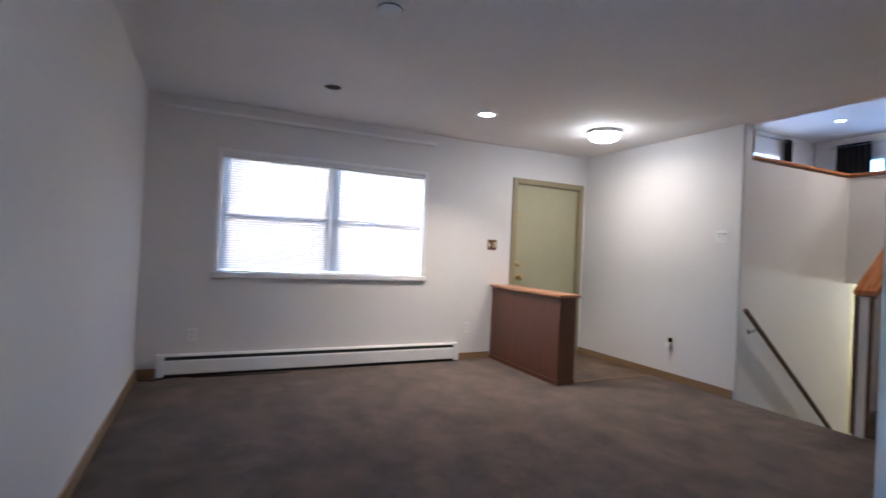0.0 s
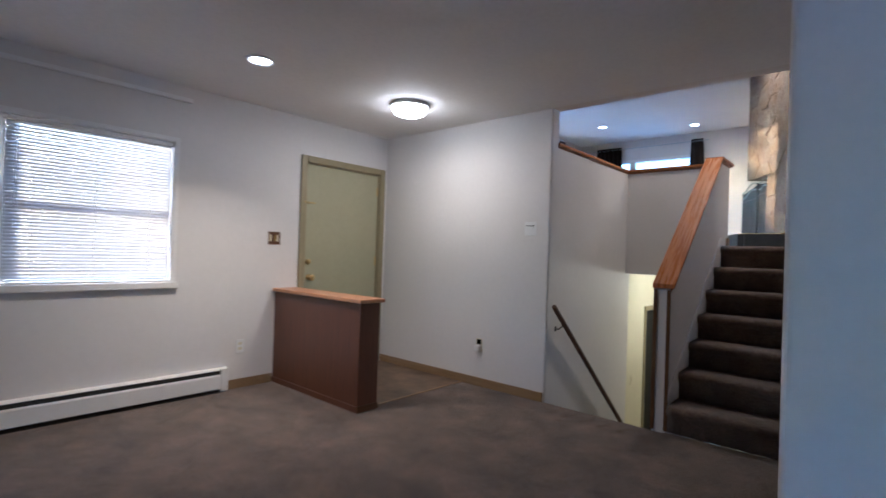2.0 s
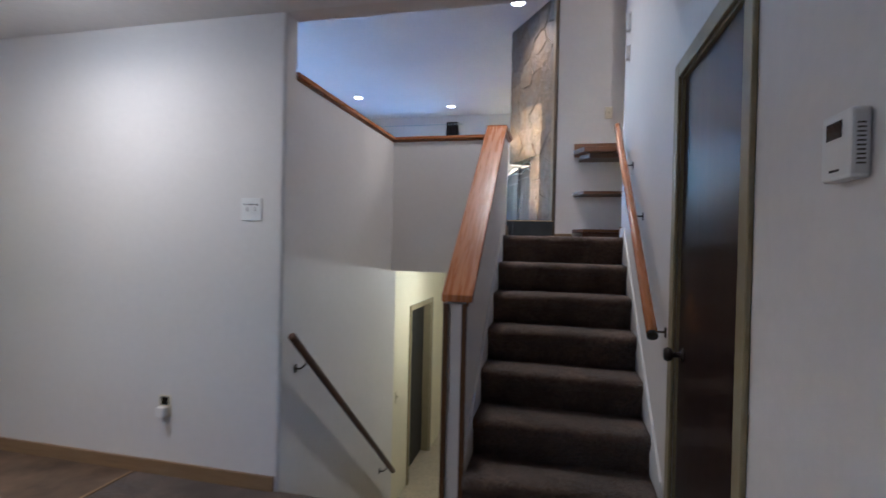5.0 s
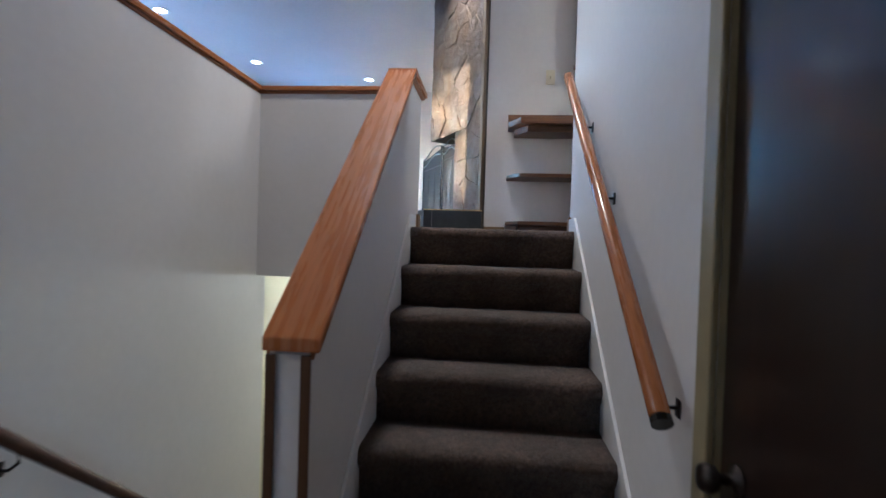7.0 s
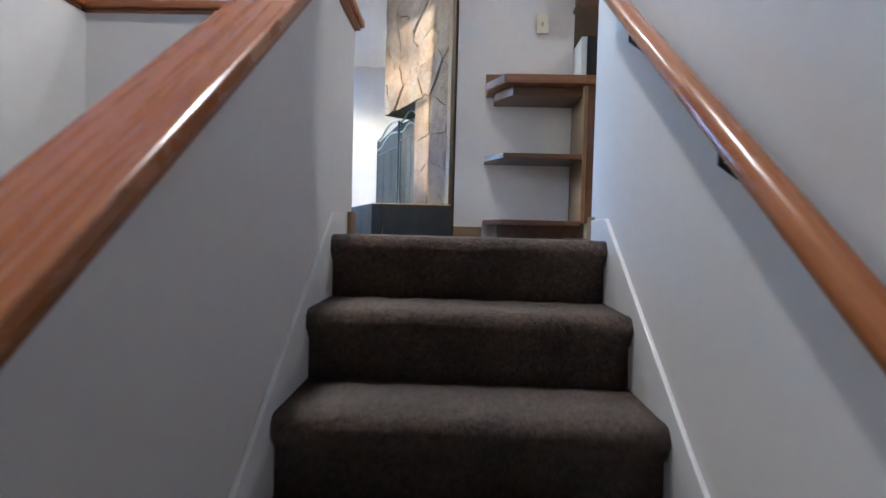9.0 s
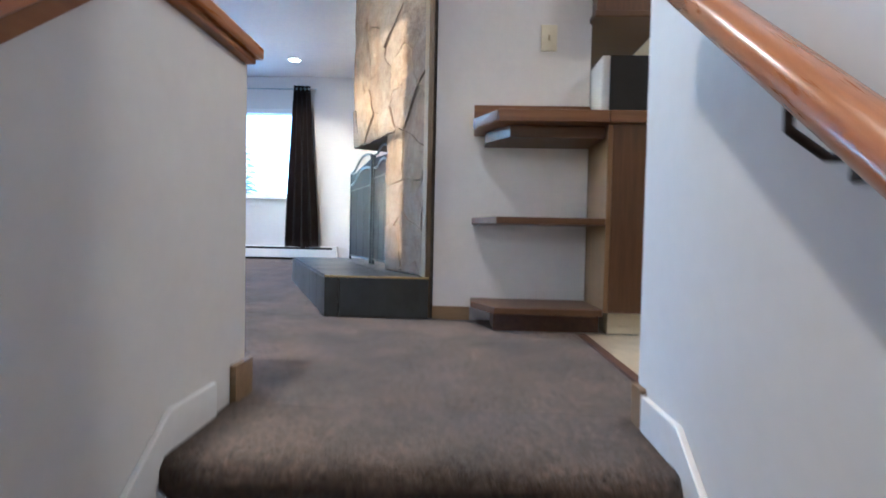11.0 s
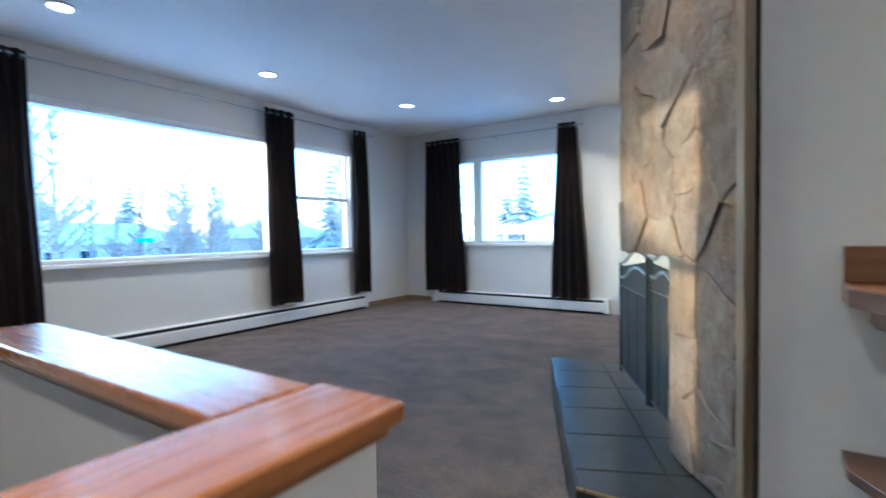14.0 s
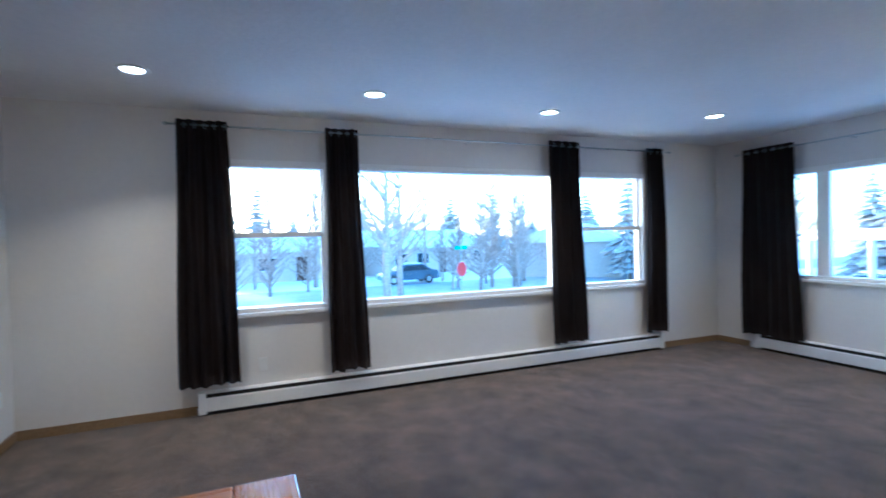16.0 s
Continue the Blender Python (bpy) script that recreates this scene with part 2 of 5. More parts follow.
# ---- mesh helpers ----
def box(bm, a, b, bev=0.0):
    vs = [bm.verts.new((x, y, z)) for x in (a[0], b[0]) for y in (a[1], b[1]) for z in (a[2], b[2])]
    fs = [bm.faces.new([vs[i] for i in f]) for f in ((0, 1, 3, 2), (4, 6, 7, 5), (0, 4, 5, 1), (2, 3, 7, 6), (0, 2, 6, 4), (1, 5, 7, 3))]
    if bev:
        es = list({e for f in fs for e in f.edges})
        bmesh.ops.bevel(bm, geom=es, offset=bev, segments=2, profile=0.5, affect="EDGES")
    return bm


def boxes(*pairs, bev=0.0):
    bm = bmesh.new()
    for a, b in pairs:
        box(bm, a, b, bev)
    return bm


def one(a, b, bev=0.0):
    return box(bmesh.new(), a, b, bev)


def prism(bm, poly, lift, bev=0.0):
    """poly: corners in space, extruded along the vector lift."""
    lo = [bm.verts.new(p) for p in poly]
    hi = [bm.verts.new(Vector(p) + Vector(lift)) for p in poly]
    n = len(lo)
    fs = [bm.faces.new(lo[::-1]), bm.faces.new(hi)] + [bm.faces.new((lo[i], lo[(i + 1) % n], hi[(i + 1) % n], hi[i])) for i in range(n)]
    bmesh.ops.recalc_face_normals(bm, faces=fs)
    if bev:
        bmesh.ops.bevel(bm, geom=list({e for f in fs for e in f.edges}), offset=bev, segments=2, profile=0.5, affect="EDGES")
    return bm


def tube(bm, pts, radii, seg=10, caps=True):
    pts = [Vector(p) for p in pts]
    rings = []
    for i, p in enumerate(pts):
        d = (pts[min(i + 1, len(pts) - 1)] - pts[max(i - 1, 0)]).normalized()
        side = d.cross(Vector((0, 0, 1)) if abs(d.z) < 0.95 else Vector((1, 0, 0))).normalized()
        up = side.cross(d)
        r = radii[i] if isinstance(radii, (list, tuple)) else radii
        rings.append([bm.verts.new(p + r * (math.cos(a) * side + math.sin(a) * up)) for a in (2 * math.pi * k / seg for k in range(seg))])
    for a, b in zip(rings, rings[1:]):
        for k in range(seg):
            bm.faces.new((a[k], a[(k + 1) % seg], b[(k + 1) % seg], b[k]))
    if caps:
        bm.faces.new(rings[0][::-1])
        bm.faces.new(rings[-1])
    return bm


def lathe(bm, profile, seg=24, at=(0, 0, 0)):
    """profile: (radius, height) pairs, turned round the z axis through at."""
    rings = []
    for r, z in profile:
        if r < 1e-5:
            rings.append([bm.verts.new((at[0], at[1], at[2] + z))])
        else:
            rings.append([bm.verts.new((at[0] + r * math.cos(2 * math.pi * k / seg), at[1] + r * math.sin(2 * math.pi * k / seg), at[2] + z)) for k in range(seg)])
    for a, b in zip(rings, rings[1:]):
        for k in range(seg):
            q = [a[k % len(a)], a[(k + 1) % len(a)], b[(k + 1) % len(b)], b[k % len(b)]]
            q = list(dict.fromkeys(q))
            if len(q) > 2:
                bm.faces.new(q)
    bmesh.ops.recalc_face_normals(bm, faces=bm.faces)
    return bm


def mesh_of(name, bm, material, smooth=False):
    me = bpy.data.meshes.new(name)
    bm.to_mesh(me)
    bm.free()
    me.materials.append(material)
    if smooth:
        for f in me.polygons:
            f.use_smooth = True
    return me


def part(name, bm, material, parent, label="", smooth=False):
    ob = new(name, mesh_of(name, bm, material, smooth))
    ob.parent = parent
    if label:
        tagged(ob, label)
    return ob


def thing(name, at, label, category, group="", turn=0.0, kind=""):
    ob = new(name)
    ob.matrix_basis = pose(*at, 0, 0, turn)
    ob.empty_display_size = 0.1
    return tagged(ob, label, category, group, kind)


def struct(name, bm, material, label, category, smooth=False):
    return tagged(new(name, mesh_of(name, bm, material, smooth)), label, category, kind="structure")


def clip(poly, p, n):
    """Keeps the side of a flat polygon where (q - p) . n <= 0."""
    out = []
    for a, b in zip(poly, poly[1:] + poly[:1]):
        da, db = (a[0] - p[0]) * n[0] + (a[1] - p[1]) * n[1], (b[0] - p[0]) * n[0] + (b[1] - p[1]) * n[1]
        if da <= 0:
            out.append(a)
        if da * db < 0:
            k = da / (da - db)
            out.append((a[0] + k * (b[0] - a[0]), a[1] + k * (b[1] - a[1])))
    return out


def shrink(poly, d):
    """Moves each side of a convex, counter-clockwise polygon inward by d."""
    out = poly
    for a, b in zip(poly, poly[1:] + poly[:1]):
        l = math.hypot(b[0] - a[0], b[1] - a[1])
        if l < 1e-6:
            continue
        n = ((b[1] - a[1]) / l, -(b[0] - a[0]) / l)
        out = clip(out, (a[0] - n[0] * d, a[1] - n[1] * d), n)
        if len(out) < 3:
            return []
    return out


# ---- the plan, in metres ----
XW, XW2, XL, XS, XH, XHALL = -3.865, -5.17, -1.83, -0.885, -0.985, 3.0
YL, YB, YE, YF, YHC = -4.757, 1.684, 7.412, 2.917, -1.97
ZC, ZU, ZC2, ZCAP, ZSLAB, ZB = 2.441, 1.359, 3.88, 2.175, 1.05, -1.38
RISE, RUN, NOSE, JOINT = ZU / 7, 0.242, 1.464, 1.39
WIN = (-4.209, -2.137, 0.861, 2.028)

# floors
struct("floor", boxes(((XW - 0.15, YL - 0.12, -0.2), (XHALL, -0.004, 0.0)), ((XS, -0.004, -0.2), (0.0, 0.03, 0.0))), CARPET,
       "worn taupe cut-pile carpet with tread marks", "floor")
struct("floor_upper", boxes(((XW2 - 0.15, 0.12, ZSLAB), (XL - 0.115, YE, ZU)), ((XL - 0.115, YB + 0.116, ZSLAB), (XH, YE, ZU)),
                            ((XH, 1.815, ZSLAB), (0.11, YE, ZU)), ((XS, 1.50, ZSLAB), (0.0, 1.815, ZU)), ((0.0, 1.706, ZSLAB), (0.11, 1.815, ZU))), CARPET,
       "taupe carpet of the upper living room", "floor")
struct("floor_kitchen", one((0.11, 0.12, ZSLAB), (XHALL, 5.62, ZU - 0.004)), VINYL, "beige vinyl kitchen floor", "floor")
struct("floor_basement", one((-3.0, 1.45, ZB - 0.1), (0.5, 5.2, ZB)), VINYL, "pale floor at the foot of the basement stairs", "floor")
struct("threshold", one((0.095, 1.72, ZU - 0.01), (0.125, 2.62, ZU + 0.008), 0.003), DARKWOOD, "dark wooden strip between carpet and vinyl", "trim")

ENTRY = surface("mottled brown vinyl", (0.15, 0.1, 0.062), 0.5, grain=5, var=0.45, blotch=2.2, bvar=0.45, bump=0.2, bscale=18)
struct("floor_entry", one((XW + 0.015, -1.105, -0.02), (-2.712, -0.015, 0.004)), ENTRY, "mottled brown vinyl inside the front door", "floor")
struct("threshold_entry", one((-2.711, -1.1, -0.01), (-2.693, -0.015, 0.007), 0.002), TANBASE, "thin tan strip between vinyl and carpet", "trim")

# ceilings
struct("ceiling", one((XW - 0.15, YL - 0.12, ZC), (XHALL, 0.0, ZC + 0.2)), CEIL, "white lightly textured ceiling", "ceiling")
struct("ceiling_upper", boxes(((XW2 - 0.15, 0.0, ZC2), (0.19, YE + 0.15, ZC2 + 0.2)), ((0.19, 0.0, ZC2), (XHALL + 0.12, 5.62, ZC2 + 0.2))), CEIL, "white ceiling with recessed lamps", "ceiling")

# walls of the lower room
w0, w1, wb, wt = WIN[0] + 0.03, WIN[1] - 0.03, WIN[2] + 0.05, WIN[3] - 0.02
d0, d1, dt = -1.016, -0.094, 2.03
xo = XW - 0.15
struct("wall_west", boxes(((xo, YL - 0.12, -0.4), (XW, w0, ZC)), ((xo, w0, -0.4), (XW, w1, wb)), ((xo, w0, wt), (XW, w1, ZC)), ((xo, w1, -0.4), (XW, d0, ZC)),
                          ((xo, d0, dt), (XW, d1, ZC)), ((xo, d1, -0.4), (XW, 0.0, ZC))), PAINT, "white painted wall with a window and the front door", "wall")
# Opening from x 1.3 to 2.5 is unseen, added to light the hall.
struct("wall_south", boxes(((XW, YL - 0.12, 0.0), (1.3, YL, ZC)), ((1.3, YL - 0.12, 0.0), (2.5, YL, 0.95)), ((1.3, YL - 0.12, 2.0), (2.5, YL, ZC)), ((2.5, YL - 0.12, 0.0), (XHALL, YL, ZC))), PAINT, "white painted wall with an unseen opening added for daylight", "wall")
bm = boxes(((XW - 0.15, 0.0, -0.4), (XL - 0.115, 0.12, ZSLAB)), ((XW2 - 0.15, 0.0, ZSLAB), (XL - 0.115, 0.12, ZC2)))
struct("wall_switch", bm, PAINT, "white painted wall between the front door and the stairs", "wall")
bm = one((XL - 0.115, 0.0, ZB), (XL, 0.106, ZC))
bmesh.ops.bevel(bm, geom=[e for e in bm.edges if abs(e.verts[0].co.z - e.verts[1].co.z) > 1 and e.verts[0].co.x > XL - 0.01 and e.verts[0].co.y < 0.01],
                offset=0.018, segments=4, profile=0.5, affect="EDGES")
struct("wall_corner", bm, PAINT, "rounded white wall corner by the stairwell", "wall")
struct("wall_header", one((XL - 0.115, 0.0, ZC), (XHALL, 0.12, ZC2)), PAINT, "white wall above the stair opening", "wall")
struct("wall_stairwell", boxes(((XL - 0.115, 0.106, ZB), (XL, YB, 2.13)), ((XL - 0.115, YB, ZB), (XL, YB + 0.116, ZSLAB))), PAINT,
       "white half wall beside the basement stairs", "wall")
struct("wall_back_rail", one((XL - 0.115, YB, ZSLAB), (XH, YB + 0.116, 2.13)), PAINT, "white half wall across the stairwell", "wall")

# the half wall beside the stairs, sloped with them, and its post end
bm = bmesh.new()
prism(bm, [(XH, 0.045, ZB), (XH, 0.045, 1.0), (XH, JOINT, 2.10), (XH, JOINT, 2.13), (XH, 1.814, 2.13), (XH, 1.814, ZB)], (XS - XH, 0, 0))
struct("wall_stair_rail", bm, PAINT, "white half wall with a sloping top beside the stairs", "wall")

# wall with the closet door, up along the stairs
r0, r1, dtc = -0.83, -0.116, 1.97
bm = boxes(((0, YHC, -0.2), (0.12, r0, ZC)), ((0, r0, dtc), (0.12, r1, ZC)), ((0, r1, -0.2), (0.12, 0.0, ZC)), ((0, 0.0, -0.2), (0.12, 1.706, ZC)),
           ((0, 0.12, ZC), (0.12, 1.706, ZC2)))
bmesh.ops.bevel(bm, geom=[e for e in bm.edges if abs(e.verts[0].co.z - e.verts[1].co.z) > 2 and e.verts[0].co.x < 0.01
                          and (e.verts[0].co.y < YHC + 0.01)], offset=0.025, segments=4, profile=0.5, affect="EDGES")
struct("wall_east", bm, PAINT, "white painted wall along the stairs with a closet door", "wall")
struct("wall_hall", one((0.12, YHC, 0.0), (XHALL, YHC + 0.12, ZC)), PAINT, "white painted hallway wall", "wall")
struct("wall_hall_end", one((XHALL, YL - 0.12, -0.2), (XHALL + 0.12, 5.62, ZC2 + 0.2)), PAINT, "plain white end wall", "wall")
# Solid block; the closet's darkness is in its near-black colour.
struct("wall_closet", one((0.12, -1.0, 0.0), (0.9, 0.0, ZC)), GAP, "near-black block standing in for the unlit closet behind the door", "wall")

# basement hall
struct("wall_basement", boxes(((-2.15, 1.8, ZB), (-2.03, 2.95, ZSLAB)), ((-2.15, 2.95, 0.54), (-2.03, 3.85, ZSLAB)), ((-2.15, 3.85, ZB), (-2.03, 4.6, ZSLAB)),
                              ((-2.03, 4.5, ZB), (0.5, 4.62, ZSLAB)), ((-0.86, 1.814, ZB), (-0.74, 4.5, ZSLAB)), ((-2.03, 1.8, ZB), (XL - 0.115, 1.9, ZSLAB)),
                              ((-3.0, 3.0, ZB), (-2.95, 4.2, ZSLAB))), CREAM,
       "cream painted basement hall walls", "wall")

# upper room walls
WINS = [(1.50, 2.44), (2.64, 4.93), (5.12, 6.2)]
UB, UT = 2.18, 3.455
xo = XW2 - 0.15
bm = boxes(((xo, 0.0, -0.4), (XW2, YE, UB)), ((xo, 0.0, UT), (XW2, YE, ZC2)))
ys = [0.0] + [v for w in WINS for v in w] + [YE]
for a, b in zip(ys[::2], ys[1::2]):
    box(bm, (xo, a, UB), (XW2, b, UT))
struct("wall_window", bm, PAINT, "white wall with three picture windows", "wall")
EW = (-4.62, -2.63, 2.235, 3.41)
bm = boxes(((XW2 - 0.15, YE, -0.4), (0.19, YE + 0.15, EW[2])), ((XW2 - 0.15, YE, EW[3]), (0.19, YE + 0.15, ZC2)),
           ((XW2 - 0.15, YE, EW[2]), (EW[0], YE + 0.15, EW[3])), ((EW[1], YE, EW[2]), (0.19, YE + 0.15, EW[3])))
struct("wall_north", bm, PAINT, "white end wall with a sliding window", "wall")
struct("wall_shelf", one((-0.5, YF, ZU), (0.19, YF + 0.12, ZC2)), PAINT, "white wall beside the fireplace", "wall")
struct("wall_kitchen", boxes(((0.07, YF + 0.12, ZU), (0.19, YE, ZC2)), ((0.19, 5.5, ZU), (2.28, 5.62, ZC2)), ((2.28, 5.5, 3.26), (XHALL, 5.62, ZC2)),
                             ((2.28, 5.5, ZU), (XHALL, 5.62, 2.2))), CREAM, "cream painted kitchen walls", "wall")
struct("wall_garage", boxes(((XW2 - 0.15, 0.0, -0.4), (XW2 - 0.02, 0.12, ZSLAB))), PAINT, "outer wall corner below the upper room", "wall")

# baseboards
bm = boxes(((XW, -0.014, 0), (XL - 0.02, -0.0005, 0.075)), ((XW + 0.0005, -1.11, 0), (XW + 0.014, -1.076, 0.075)),
           ((XW + 0.0005, -1.72, 0), (XW + 0.014, -1.31, 0.075)), ((XW, YL + 0.0005, 0), (XHALL, YL + 0.014, 0.075)),
           ((XW + 0.0005, YL, 0), (XW + 0.014, -4.6, 0.075)))
struct("baseboard", bm, TANBASE, "tan wooden baseboard along the lower room", "baseboard")
bm = boxes(((XW2, 0.1205, ZU), (XL - 0.2, 0.134, ZU + 0.07)), ((XW2 + 0.0005, 0.12, ZU), (XW2 + 0.014, 1.33, ZU + 0.07)),
           ((XW2 + 0.0005, 6.43, ZU), (XW2 + 0.014, YE, ZU + 0.07)), ((XW2, YE - 0.014, ZU), (-4.72, YE - 0.0005, ZU + 0.07)),
           ((-0.5, YF - 0.014, ZU), (-0.33, YF - 0.0005, ZU + 0.06)), ((XH, 1.8145, ZU), (XS, 1.828, ZU + 0.085)), ((XS + 0.0005, 1.74, ZU), (XS + 0.014, 1.828, ZU + 0.085)),
           ((-0.014, 1.66, ZU), (-0.0005, 1.706, ZU + 0.085)))
struct("baseboard_upper", bm, TANBASE, "tan wooden baseboard along the upper room", "baseboard")

# ---- stairs ----
def step_bm(w, run, rise, drop):
    """A carpeted step: tread, rolled nose and riser, its nose at y = 0, tread at z = 0."""
    bm = bmesh.new()
    prof = [(run + 0.03, -drop), (0.026, -drop), (0.03, -0.085), (0.016, -0.072), (0.003, -0.054), (-0.002, -0.036), (0.002, -0.018), (0.014, -0.006), (0.034, -0.0005), (0.06, 0.0), (run + 0.03, 0.0)]
    n, cols = len(prof), 13
    grid = [[bm.verts.new((w * i / (cols - 1), y + 0.003 * math.sin(5 * i + 9 * k), z + 0.0025 * math.sin(3.1 * i + 2 * k))) for k, (y, z) in enumerate(prof)] for i in range(cols)]
    for a, b in zip(grid, grid[1:]):
        for k in range(n):
            bm.faces.new((a[k], b[k], b[(k + 1) % n], a[(k + 1) % n]))
    bm.faces.new(grid[0])
    bm.faces.new(grid[-1][::-1])
    bmesh.ops.recalc_face_normals(bm, faces=bm.faces)
    return bm


stairs = thing("staircase", (XS, 0.0, 0.0), "seven carpeted steps up to the living room between white walls", "stairs")
me = mesh_of("step", step_bm(-XS - 0.012, RUN, RISE, RISE), CARPET, True)
for k in range(1, 8):
    ob = new("step", me)
    ob.parent, ob.location = stairs, (0.006, NOSE - RUN * (7 - k), RISE * k + (0.0035 if k == 7 else 0))
sl = RISE / RUN


def skirt(x0, x1):
    y0, y1 = 0.05, 1.50
    z = lambda y: RISE + (y - 0.012) * sl + 0.045
    return prism(bmesh.new(), [(x0, y0, -0.05), (x0, y0, z(y0)), (x0, y1, z(y1)), (x0, 1.66, z(y1)), (x0, 1.66, ZU - 0.1), (x0, 0.3, -0.05)], (x1 - x0, 0, 0), 0.003)


struct("trim_stair_left", skirt(XS + 0.0005, XS + 0.013), WHITE, "white skirting board along the stairs", "trim")
struct("trim_stair_right", skirt(-0.013, -0.0005), WHITE, "white skirting board along the stairs", "trim")
down = thing("basement_staircase", (XL, 0.0, 0.0), "carpeted steps going down to the basement", "stairs")
me = mesh_of("step", step_bm(XH - XL - 0.004, 0.228, 0.197, 0.197), CARPET, True)
for k in range(0, 7):
    ob = new("step", me)
    ob.parent = down
    ob.matrix_basis = Matrix.Translation((0.002, 0.03 + 0.228 * k, -0.197 * k - 0.001)) @ Matrix.Rotation(math.pi, 4, "Z") @ Matrix.Translation((-(XH - XL - 0.004), 0, 0))

# oak caps on the half walls
def cap_board(name, a, b, material, label):
    t = thing(name, a, label, "cap rail")
    d = Vector(b) - Vector(a)
    bm = one((0, 0, 0), tuple(d), 0.006)
    part("board", bm, material, t)
    sx, sy = (0.014 if d.x < 1 else 0), (0.014 if d.y < 1 else 0)
    part("moulding", one((sx, sy, -0.015), (d.x - sx, d.y - sy, -0.0005), 0.004), OAK_SHADED, t, "moulding under the board in oak darkened for shade")
    return t


cap_board("cap_rail", (XL - 0.13, 0.1065, 2.147), (XL + 0.015, YB - 0.016, ZCAP), OAK_Y, "varnished orange oak board on the stairwell half wall")
cap_board("cap_rail", (XL - 0.13, YB - 0.015, 2.147), (XH - 0.016, YB + 0.132, ZCAP), OAK_X, "varnished orange oak board across the stairwell")
cap_board("cap_rail", (XH - 0.015, JOINT - 0.012, 2.147), (XS + 0.035, 1.83, ZCAP), OAK_Y, "varnished orange oak board at the top of the stairs")
slope = thing("sloping_cap_rail", (XH - 0.015, 0.03, 1.0), "varnished orange oak board sloping up with the stairs", "cap rail")
L2 = (JOINT - 0.012 - 0.03, 2.125 - 1.003)
bm = prism(bmesh.new(), [(0, 0.0, 0.008), (0, 0.0, 0.043), (0, L2[0] - 0.002, L2[1] + 0.043), (0, L2[0] - 0.002, L2[1] + 0.008)], (XS - XH + 0.05, 0, 0), 0.005)
part("board", bm, OAK_SLOPE, slope)
for x0 in (0.004, XS - XH + 0.017):
    bm = prism(bmesh.new(), [(x0, 0.02, -0.012), (x0, 0.02, 0.014), (x0, L2[0], L2[1] + 0.002), (x0, L2[0], L2[1] - 0.026)], (0.010, 0, 0))
    part("moulding", bm, OAK_SHADED, slope, "thin moulding under the board in oak darkened for shade")
for x0, x1 in ((XH - 0.008, XH + 0.018), (XS - 0.018, XS + 0.008)):
    struct("trim_post", one((x0, 0.037, 0.0), (x1, 0.0445, 1.0), 0.002), BROWN_Z, "brown wooden edge strip on the half wall end", "trim")

# handrails
def handrail(name, a, b, r, material, label, ups, wall_x, group=""):
    t = thing(name, a, label, "handrail", group)
    a, b = Vector(a), Vector(b)
    d = b - a
    part("rail", tube(bmesh.new(), [(0, 0, 0), tuple(d * 0.004), tuple(d * 0.996), tuple(d)], [r * 0.86, r, r, r * 0.86], 24), material, t, smooth=True)
    for k in ups:
        p = d * k
        wx = wall_x - a.x
        bm = tube(bmesh.new(), [(p.x, p.y, p.z - r), (p.x, p.y, p.z - r - 0.03), (p.x + wx * 0.5, p.y, p.z - r - 0.055), (wx * 0.97, p.y, p.z - r - 0.055)], 0.005, 8)
        s = 1 if wx > 0 else -1
        box(bm, (wx - s * 0.005, p.y - 0.013, p.z - r - 0.078), (wx - s * 0.0005, p.y + 0.013, p.z - r - 0.034), 0.002)
        part("bracket", bm, BRONZE, t, "small dark metal wall bracket", True)
    return t


rail = handrail("handrail", (-0.072, -0.03, 0.925), (-0.072, 1.47, 2.165), 0.0235, OAK_SLOPE, "round varnished orange oak handrail on the stair wall", (0.06, 0.5, 0.79), 0.0)
part("end_cap", tube(bmesh.new(), [(0, -0.012, -0.010), (0, 0.001, 0.0008)], 0.0237, 14), BLACK, rail, "dark cut end of the rail")
handrail("basement_handrail", (XL + 0.063, 0.0, 0.80), (XL + 0.063, 1.66, -0.63), 0.021, DARKWOOD, "dark brown wooden handrail going down to the basement", (0.09, 0.9), XL)

# ---- partition by the front door ----
desk = thing("partition", (XW, -1.301, 0.0), "reddish-brown wood panel partition with a light cap beside the front door", "partition")
dx, dy = -2.648 - XW, 0.19
part("panel", one((0.0005, 0.004, 0.045), (dx - 0.004, dy - 0.004, 0.81), 0.003), REDWOOD_Z, desk)
part("end_panel", one((dx - 0.02, 0.0, 0.0), (dx, dy, 0.812), 0.003), REDWOOD_Z, desk)
part("cap", one((0.0005, -0.025, 0.8125), (dx + 0.03, dy + 0.03, 0.842), 0.006), REDWOOD_TOP, desk, "lighter wooden cap")
part("base", one((0.0005, -0.004, 0.0), (dx - 0.021, dy + 0.004, 0.045), 0.003), REDWOOD_Z, desk)
part("toe_strip", one((dx - 0.018, -0.006, 0.0), (dx + 0.008, dy + 0.006, 0.05), 0.004), BROWN_Y, desk, "small base strip at the free end")

